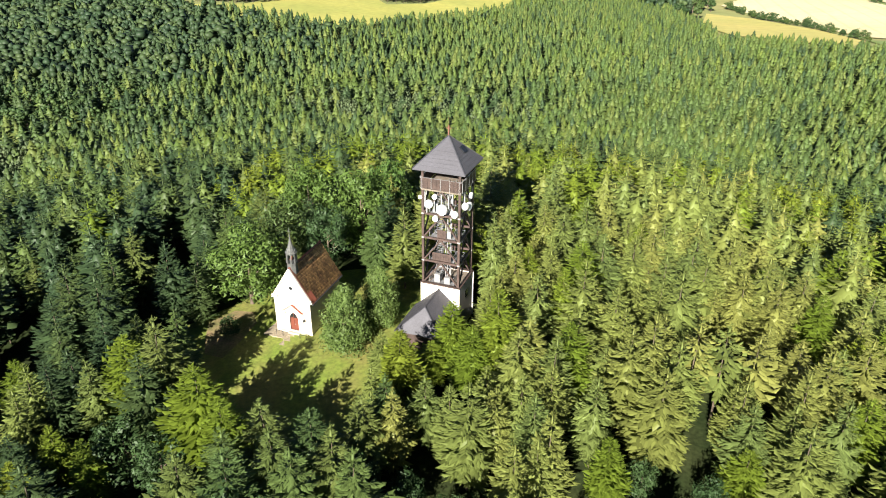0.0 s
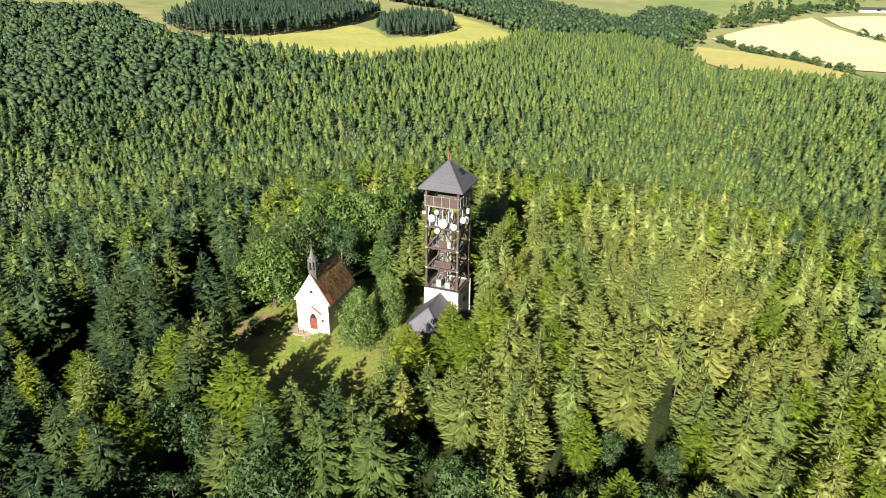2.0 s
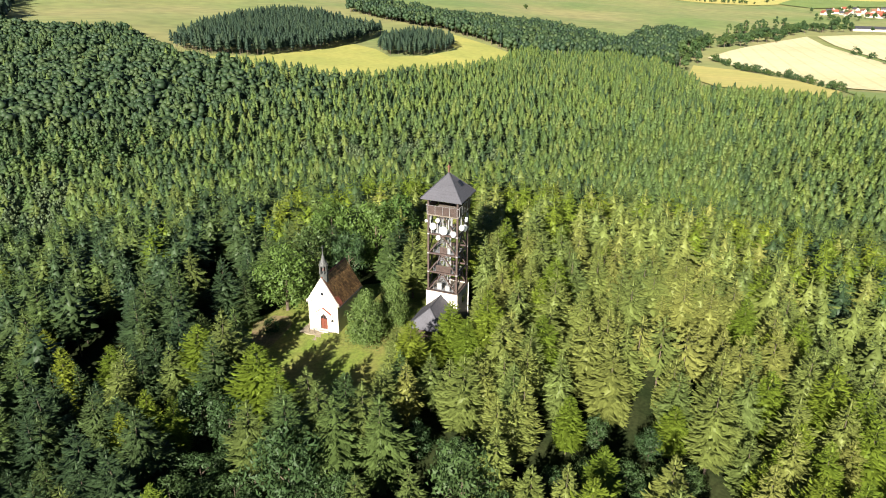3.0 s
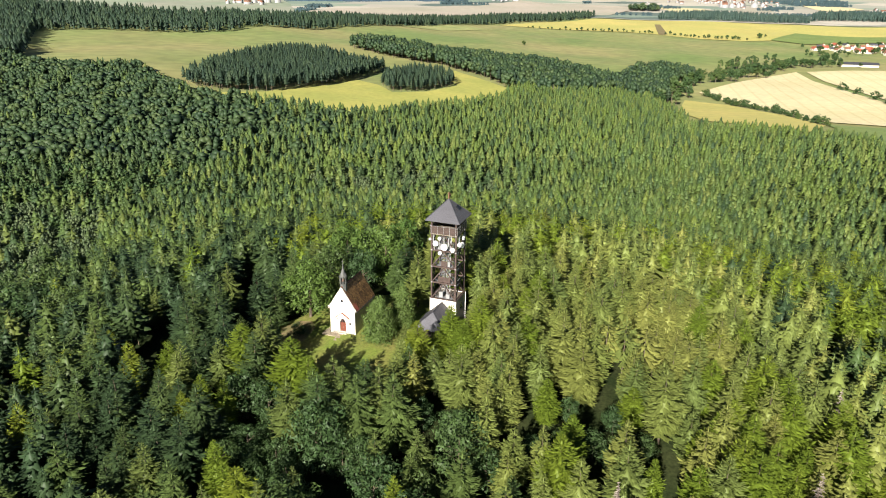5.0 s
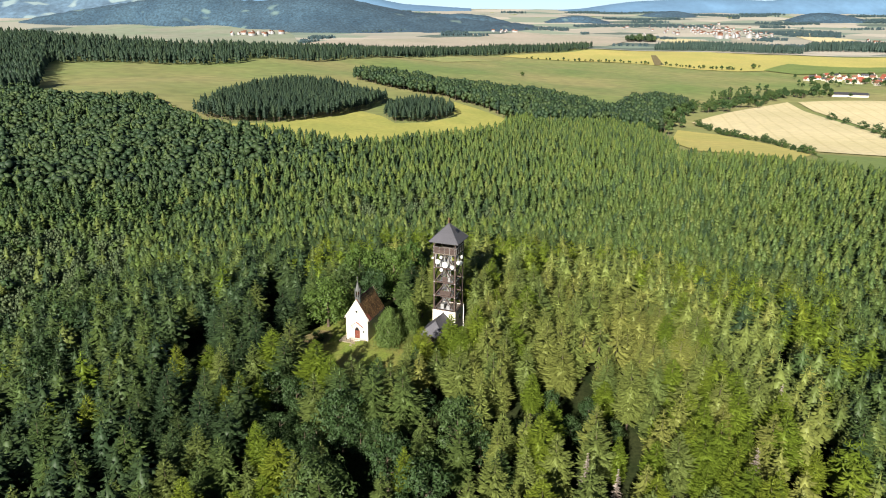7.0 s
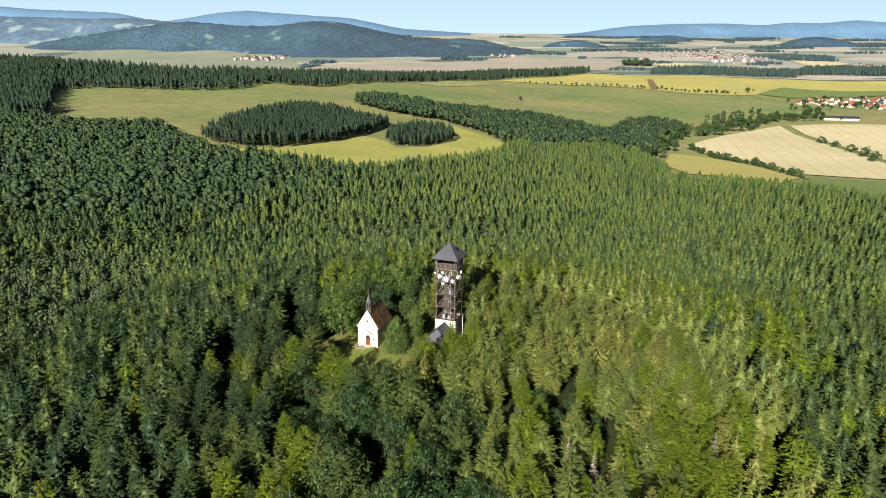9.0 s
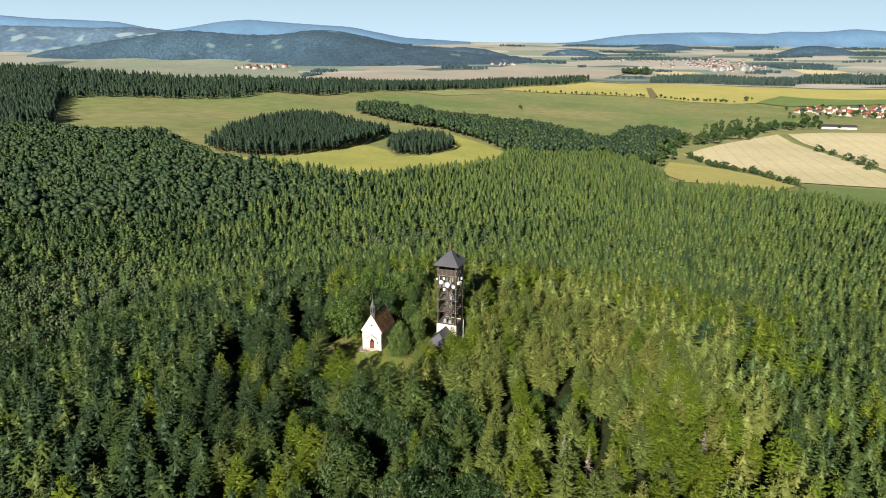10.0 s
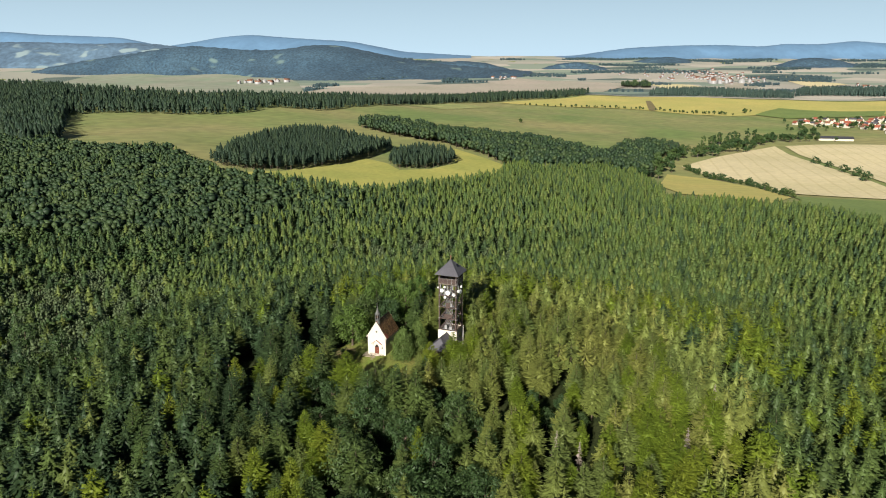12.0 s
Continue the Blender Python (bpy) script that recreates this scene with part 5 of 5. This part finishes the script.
WOODS = (("hill_wood", ((-228, 510), (-226, 497), (-192, 468), (-146, 476), (-111, 538), (-89, 619), (-70, 700), (-114, 750), (-159, 805), (-206, 810), (-234, 738), (-240, 634)), 5.0, 15),
         ("meadow_clump", ((-63, 556), (-54, 530), (-27, 535), (5, 586), (1, 640), (-8, 655), (-39, 690), (-66, 620)), 5.0, 13),
         ("belt_wood", ((-134, 900), (-80, 840), (-14, 795), (33, 690), (56, 600), (93, 560), (195, 640), (188, 720), (151, 785), (113, 850), (44, 905), (-33, 930), (-106, 985), (-138, 925)), 6.5, 17),
         ("ridge_wood", ((-1050, 1000), (-743, 1000), (-592, 923), (-539, 978), (-419, 996), (-353, 1052), (-332, 1164), (-251, 1175), (-204, 1295), (3, 1688), (148, 1902), (419, 2162), (474, 2300), (153, 2150), (-152, 1780), (-365, 1500), (-520, 1300), (-1300, 1500)), 12.0, 20),
         ("valley_wood", ((640, 2190), (760, 2150), (1060, 2080), (1080, 2200), (880, 2330), (700, 2330)), 11, 24),
         ("valley_wood", ((1080, 2150), (1500, 2180), (1700, 2400), (1250, 2420)), 12, 22),
         ("valley_clump", ((640, 2560), (740, 2540), (760, 2640), (660, 2660)), 12, 24),
         ("slope_wood", ((-900, 1150), (-866, 1329), (-829, 1388), (-594, 948), (-454, 663), (-429, 562), (-500, 620), (-700, 900)), 8.0, 20),
         ("hedge_wood", ((172, 584), (205, 750), (261, 858), (300, 870), (262, 740), (225, 640), (212, 580)), 7.0, 16),
         ("field_wood", ((190, 700), (296, 790), (330, 860), (300, 900), (230, 790), (180, 740)), 6.5, 13))
RIDGE_TREES = [with_trunk(rng, skirt_crown(rng, 0.22, 3, 4, low=0.15, power=0.8), 0.012)[:2] for _ in range(10)]
RIDGE_TREES = [(v[:-6], f[:-6], np.zeros(len(f) - 6, dtype=np.int32)) for v, f in RIDGE_TREES]
for name, outline, step, tall in WOODS:
    xs, ys = [p[0] for p in outline], [p[1] for p in outline]
    px, py = scatter(min(xs), max(xs), min(ys), max(ys), step)
    ok = inside(px, py, outline)
    spots = [(float(x), float(y), tall * nrng.uniform(0.78, 1.12), nrng.uniform(0.8, 1.05)) for x, y in zip(px[ok], py[ok])]
    leafy = name in ("belt_wood", "field_wood", "valley_clump", "hedge_wood")
    # the farthest spruce woods take the needles with haze painted in
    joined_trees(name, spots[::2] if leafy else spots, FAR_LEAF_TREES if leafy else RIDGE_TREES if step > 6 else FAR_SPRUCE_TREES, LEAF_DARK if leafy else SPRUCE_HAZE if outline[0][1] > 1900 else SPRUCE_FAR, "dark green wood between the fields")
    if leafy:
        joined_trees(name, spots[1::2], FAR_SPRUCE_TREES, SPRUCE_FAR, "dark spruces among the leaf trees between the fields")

PLAIN_TREES = [with_trunk(rng, skirt_crown(rng, 0.42, 2, 5, low=0.08, power=0.6), 0.012) for _ in range(8)]
px, py = scatter(-2600, 2600, 2350, 4350, 17)
ok = np.array([noise.noise((x / 360.0, y / 150.0, 7.7)) + 0.2 * noise.noise((x / 130.0, y / 60.0, 1.7)) > 0.30 for x, y in zip(px, py)])
ok &= (np.abs(px) < 0.66 * (py + 170)) & ~inside(px, py, ((-560, 2100), (-420, 2600), (100, 2780), (300, 3120), (780, 2760), (520, 2330))) & ~inside(px, py, ((-1700, 2100), (-500, 2100), (-560, 3300), (-1800, 3350)))
joined_trees("plain_woods", [(float(x), float(y), 13 * nrng.uniform(0.8, 1.1), 2.0) for x, y in zip(px[ok], py[ok])], PLAIN_TREES, WOOD_HAZE, "hazy bluish strips of distant wood between the fields")
bushes = Stand([tree_thing("hedge_bush", leafy_crown(rng, 0.55, 16, 22, 0.09, low=0.02), (0.6, 0.03, 4, 3, 0.3), LEAF, "round dark green bush in a field hedge", "bush", "hedge bushes") for _ in range(3)])
field_trees = Stand([tree_thing("field_tree", leafy_crown(rng, 0.40, 18, 15, 0.10, low=0.18), (0.8, 0.03, 5, 4, 0.3), LEAF, "small round tree standing in the fields", "tree", "field trees") for _ in range(3)])
poplars = Stand([tree_thing("poplar_tree", leafy_crown(rng, 0.17, 22, 24, 0.055, low=0.05), (0.9, 0.02, 5, 3, 0.1), LEAF, "tall slim green poplar beside a field", "poplar", "poplars by the field") for _ in range(2)])


def along(stand, path, count, h, spread=4.0):
    """Plants a loose row along a line."""
    for k in range(count):
        u = (k + nrng.uniform(-0.3, 0.3)) / max(count - 1, 1) * (len(path) - 1)
        u = min(max(u, 0), len(path) - 1.001)
        (x0, y0), (x1, y1) = path[int(u)], path[int(u) + 1]
        t = u - int(u)
        stand.plant(x0 + (x1 - x0) * t + nrng.uniform(-spread, spread), y0 + (y1 - y0) * t + nrng.uniform(-spread, spread), h * nrng.uniform(0.65, 1.25), nrng.uniform(0.85, 1.25))


along(bushes, ((278, 669), (283, 600), (305, 546), (302, 455)), 44, 6.5, 3)
along(bushes, ((471, 758), (464, 702), (452, 638), (447, 587)), 5, 11, 5)
along(bushes, ((292, 800), (380, 900), (470, 1010)), 16, 8, 8)
along(field_trees, ((285, 748), (364, 828), (466, 943), (572, 1040), (671, 1164)), 56, 14, 14)
along(field_trees, ((205, 560), (240, 640), (262, 700)), 10, 17, 10)
along(poplars, ((385, 920), (440, 985), (500, 1030)), 18, 20, 8)
along(field_trees, ((500, 1030), (560, 1040), (640, 1050)), 16, 11, 12)
along(field_trees, ((202, 1803), (330, 1780), (420, 1765), (512, 1754)), 26, 8, 3)
along(field_trees, ((542, 1750), (620, 1690), (700, 1637)), 22, 9, 4)
along(field_trees, ((134, 1222), (138, 1225)), 2, 9, 4)
along(field_trees, ((740, 1660), (770, 1690)), 3, 13, 8)
along(field_trees, ((640, 1230), (800, 1300), (1000, 1420), (1080, 1250), (800, 1120)), 46, 10, 45)


def house(w, l, h, pitch, wall_mat, roof_mat, label):
    ob = new("house")
    tagged(ob, label, "house", "village houses")
    part("wall", one(lambda bm: plate(bm, [(-w / 2, -0.5), (-w / 2, h), (0, h + pitch), (w / 2, h), (w / 2, -0.5)], -l / 2, l / 2)), wall_mat, ob)

    def roof_pair(bm):
        for s in (-1, 1):
            pts = [(s * (w / 2 + 0.5), h - pitch / w), (0, h + pitch + 0.02), (0, h + pitch + 0.3), (s * (w / 2 + 0.5), h - pitch / w + 0.28)]
            plate(bm, pts if s > 0 else pts[::-1], -l / 2 - 0.4, l / 2 + 0.4)
        bmesh.ops.recalc_face_normals(bm, faces=bm.faces[:])
    r = part("roof", one(roof_pair), roof_mat, ob)
    part("chimney", one(box, 0.6, 1.3, -0.4, 0.3, h + pitch * 0.6, h + pitch + 1.0), BRICK, r)
    for s in (-1, 1):
        for k in (-1, 1):
            part("window", one(box, s * (w / 2) - 0.05, s * (w / 2) + 0.05, k * l / 4 - 0.6, k * l / 4 + 0.6, h * 0.35, h * 0.8), DARK_GLASS, ob)
    for k in (-1, 1):
        part("window", one(box, k * w / 4 - 0.5, k * w / 4 + 0.5, -l / 2 - 0.05, -l / 2 + 0.05, h * 0.35, h * 0.8), DARK_GLASS, ob)
    return ob


houses = [house(9, 12, 4.5, 4.0, PLASTER, RED_TILE, "white village house with a red tile roof"), house(8, 10, 5.0, 3.6, PLASTER, TILE_PLAIN, "white village house with a brown tile roof"),
          house(9, 14, 4.0, 3.2, CREAM, SLATE, "cream village house with a grey roof")]
spots = []
hx, hy = scatter(690, 1150, 1130, 1560, 31)
ok = inside(hx, hy, ((720, 1400), (820, 1540), (1150, 1560), (1150, 1300), (900, 1140), (790, 1150), (820, 1290)))
for i, (x, y) in enumerate(zip(hx[ok], hy[ok])):
    at = pose(x, y, ground_z(x, y), 0, 0, rng.choice((15, 75, 100, 160)) + rng.uniform(-12, 12))
    m = houses[(i * 7 // 3) % 3]
    if m.get("set") is None:
        m["set"] = 1
        m.matrix_basis = at
    else:
        copy_thing(m, at)
along(field_trees, ((740, 1400), (860, 1500), (1000, 1480), (1130, 1530), (1100, 1380), (960, 1330), (850, 1330), (850, 1200), (960, 1230), (1100, 1300)), 80, 10, 28)
barn = new("farm_barn")
tagged(barn, "long low farm barn with a dark grey roof", "barn")
barn.matrix_basis = pose(655, 1062, ground_z(655, 1062), 0, 0, 78)
part("wall", one(lambda bm: plate(bm, [(-8, -1), (-8, 4), (0, 7), (8, 4), (8, -1)], -28, 28)), CREAM, barn)
part("roof", one(lambda bm: (plate(bm, [(8.6, 3.8), (0, 7.05), (0, 7.4), (8.6, 4.15)], -29, 29), plate(bm, [(0, 7.05), (-8.6, 3.8), (-8.6, 4.15), (0, 7.4)], -29, 29), bmesh.ops.recalc_face_normals(bm, faces=bm.faces[:]))), SLATE_DARK, barn)


def far_village(name, spots, size, label):
    """Distant houses, too small to tell apart, as one mesh."""
    vs, fs, ms = [], [], []
    for x, y in spots:
        w, l, h = size * rng.uniform(0.7, 1.3), size * rng.uniform(1.0, 2.0), size * rng.uniform(0.5, 0.8)
        a, z, b = rng.uniform(0, 3.14), ground_z(x, y) + 2, len(vs)
        c, s = math.cos(a), math.sin(a)
        for px, py, pz in ((-w, -l, 0), (w, -l, 0), (w, l, 0), (-w, l, 0), (-w, -l, h), (w, -l, h), (w, l, h), (-w, l, h), (0, -l, h * 1.7), (0, l, h * 1.7)):
            vs.append((x + (px * c - py * s) / 2, y + (px * s + py * c) / 2, z + pz))
        for f, m in (((0, 1, 5), 0), ((0, 5, 4), 0), ((1, 2, 6), 0), ((1, 6, 5), 0), ((2, 3, 7), 0), ((2, 7, 6), 0), ((3, 0, 4), 0), ((3, 4, 7), 0), ((4, 5, 8), 0), ((6, 7, 9), 0), ((5, 6, 9), 1), ((5, 9, 8), 1), ((7, 4, 8), 1), ((7, 8, 9), 1)):
            fs.append(tuple(b + k for k in f))
            ms.append(m)
    me = mesh_from(name, vs, fs, PALE_GREY)
    me.materials.append(TILE_PLAIN)
    me.polygons.foreach_set("material_index", np.array(ms, dtype=np.int32))
    tagged(new(name, me), label, "village", kind="stuff")


far_village("far_village", [(rng.gauss(1130, 130), rng.gauss(3180, 150)) for _ in range(110)], 8.5, "distant village of white houses")
far_village("far_village", [(rng.uniform(1050, 1300), rng.uniform(2780, 2860)) for _ in range(8)], 18, "distant white factory halls")
far_village("far_village", [(rng.gauss(240, 40), rng.gauss(3060, 30)) for _ in range(9)], 9, "distant hamlet below the wooded hill")
far_village("far_village", [(rng.gauss(-760, 50), rng.gauss(2790, 50)) for _ in range(16)], 13, "distant farmstead on the hillside")
far_village("far_village", [(rng.uniform(1500, 1750), rng.uniform(2450, 2650)) for _ in range(24)], 10, "distant houses behind the wood")


def far_hill(name, crest_y, crest, front, back, mat, label, rough=4.0, foot=-60.0):
    """A distant hill: a crest line that slopes to the plain in front and behind."""
    xs = np.arange(crest[0][0], crest[-1][0] + 1, 22.0)
    zs = np.interp(xs, [p[0] for p in crest], [p[1] for p in crest])
    k = np.hanning(9)
    zs = np.convolve(np.pad(zs, 4, mode="edge"), k / k.sum(), mode="valid")
    steps = 14
    front = np.interp(xs, [p[0] for p in front], [p[1] for p in front])
    v, f = [], []
    for j in range(-steps, steps + 1):
        u = abs(j) / steps
        for x, z, near_side in zip(xs, zs, front):
            y = crest_y + (j / steps) * (near_side if j < 0 else back)
            w = 0.5 + 0.5 * math.cos(math.pi * u)
            low = min(ground_z(x, crest_y - near_side) - 12, z - 5) if j < 0 else foot
            n = noise.noise((x / 190.0, y / 190.0, 2.0)) * 10 * (1 - w) + noise.noise((x / 26.0, y / 26.0, 5.0)) * rough
            v.append((float(x), y + 90 * noise.noise((x / 240.0, j / 6.0, 1.0)) * u, low + (z - low) * w + n))
    n = len(xs)
    for j in range(2 * steps):
        for i in range(n - 1):
            a = j * n + i
            f += [(a, a + 1, a + n + 1), (a, a + n + 1, a + n)]
    tagged(new(name, mesh_from(name, v, f, mat)), label, "hill", kind="structure")


def crest(dist, rows):
    """Crest points of a hill from bearings and heights given for a line of sight of that length."""
    return [((a - 784) / 1306 * dist, 70 + (93.5 - b) * 0.93 / 1259 * dist) for a, b in rows]


# Backdrop hills, bluer with distance by haze painted into their materials.
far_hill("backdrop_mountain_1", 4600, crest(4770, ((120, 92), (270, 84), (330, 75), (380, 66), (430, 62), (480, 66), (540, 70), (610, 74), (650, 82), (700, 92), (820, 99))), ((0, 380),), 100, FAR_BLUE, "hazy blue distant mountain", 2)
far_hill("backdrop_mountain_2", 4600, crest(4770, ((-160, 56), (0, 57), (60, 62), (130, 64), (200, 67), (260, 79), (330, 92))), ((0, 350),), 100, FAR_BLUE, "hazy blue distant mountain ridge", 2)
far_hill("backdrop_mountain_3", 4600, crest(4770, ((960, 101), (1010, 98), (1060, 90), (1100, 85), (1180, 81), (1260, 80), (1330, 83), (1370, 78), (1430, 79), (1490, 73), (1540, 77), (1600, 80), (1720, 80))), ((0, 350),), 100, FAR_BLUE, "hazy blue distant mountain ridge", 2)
far_hill("backdrop_hill_1", 3960, crest(4130, ((-160, 76), (0, 75), (60, 75), (150, 78), (230, 76), (300, 82), (360, 96))), ((0, 420),), 200, MID_BLUE, "wooded distant hill tinted blue by haze", 4)
far_hill("backdrop_hill_2", 3430, crest(3600, ((40, 128), (70, 120), (110, 112), (200, 98), (280, 86), (320, 82), (370, 85), (420, 89), (480, 89), (540, 80), (590, 81), (640, 92), (700, 104), (760, 112), (850, 119), (930, 128))), ((-1500, 210), (-1000, 240), (-650, 560), (0, 540)), 300, HILL_HAZE, "dark wooded hill tinted blue by haze", 7)
far_hill("backdrop_hill_3", 4100, crest(4270, ((1060, 122), (1085, 116), (1110, 108), (1150, 101), (1185, 101), (1205, 108), (1230, 122))), ((0, 160),), 160, HILL_HAZE, "wooded distant hill", 4)
far_hill("backdrop_hill_4", 3800, crest(3970, ((1330, 128), (1380, 108), (1410, 102), (1450, 104), (1480, 110), (1510, 118), (1560, 114), (1600, 112), (1700, 122))), ((0, 200),), 160, HILL_HAZE, "wooded distant hill", 4)
far_hill("backdrop_hill_5", 3420, crest(3590, ((620, 134), (660, 127), (700, 118), (760, 110), (800, 108), (850, 112), (890, 124), (915, 135))), ((0, 170),), 160, HILL_HAZE, "wooded distant hill", 5)
far_hill("backdrop_hill_6", 3640, crest(3810, ((920, 130), (970, 113), (1010, 110), (1050, 118), (1095, 132))), ((0, 150),), 160, HILL_HAZE, "wooded distant hill", 5)
far_hill("backdrop_hill_7", 4250, crest(4420, ((1240, 112), (1290, 106), (1340, 110), (1370, 116))), ((0, 90),), 90, HILL_HAZE, "wooded distant hill", 4)
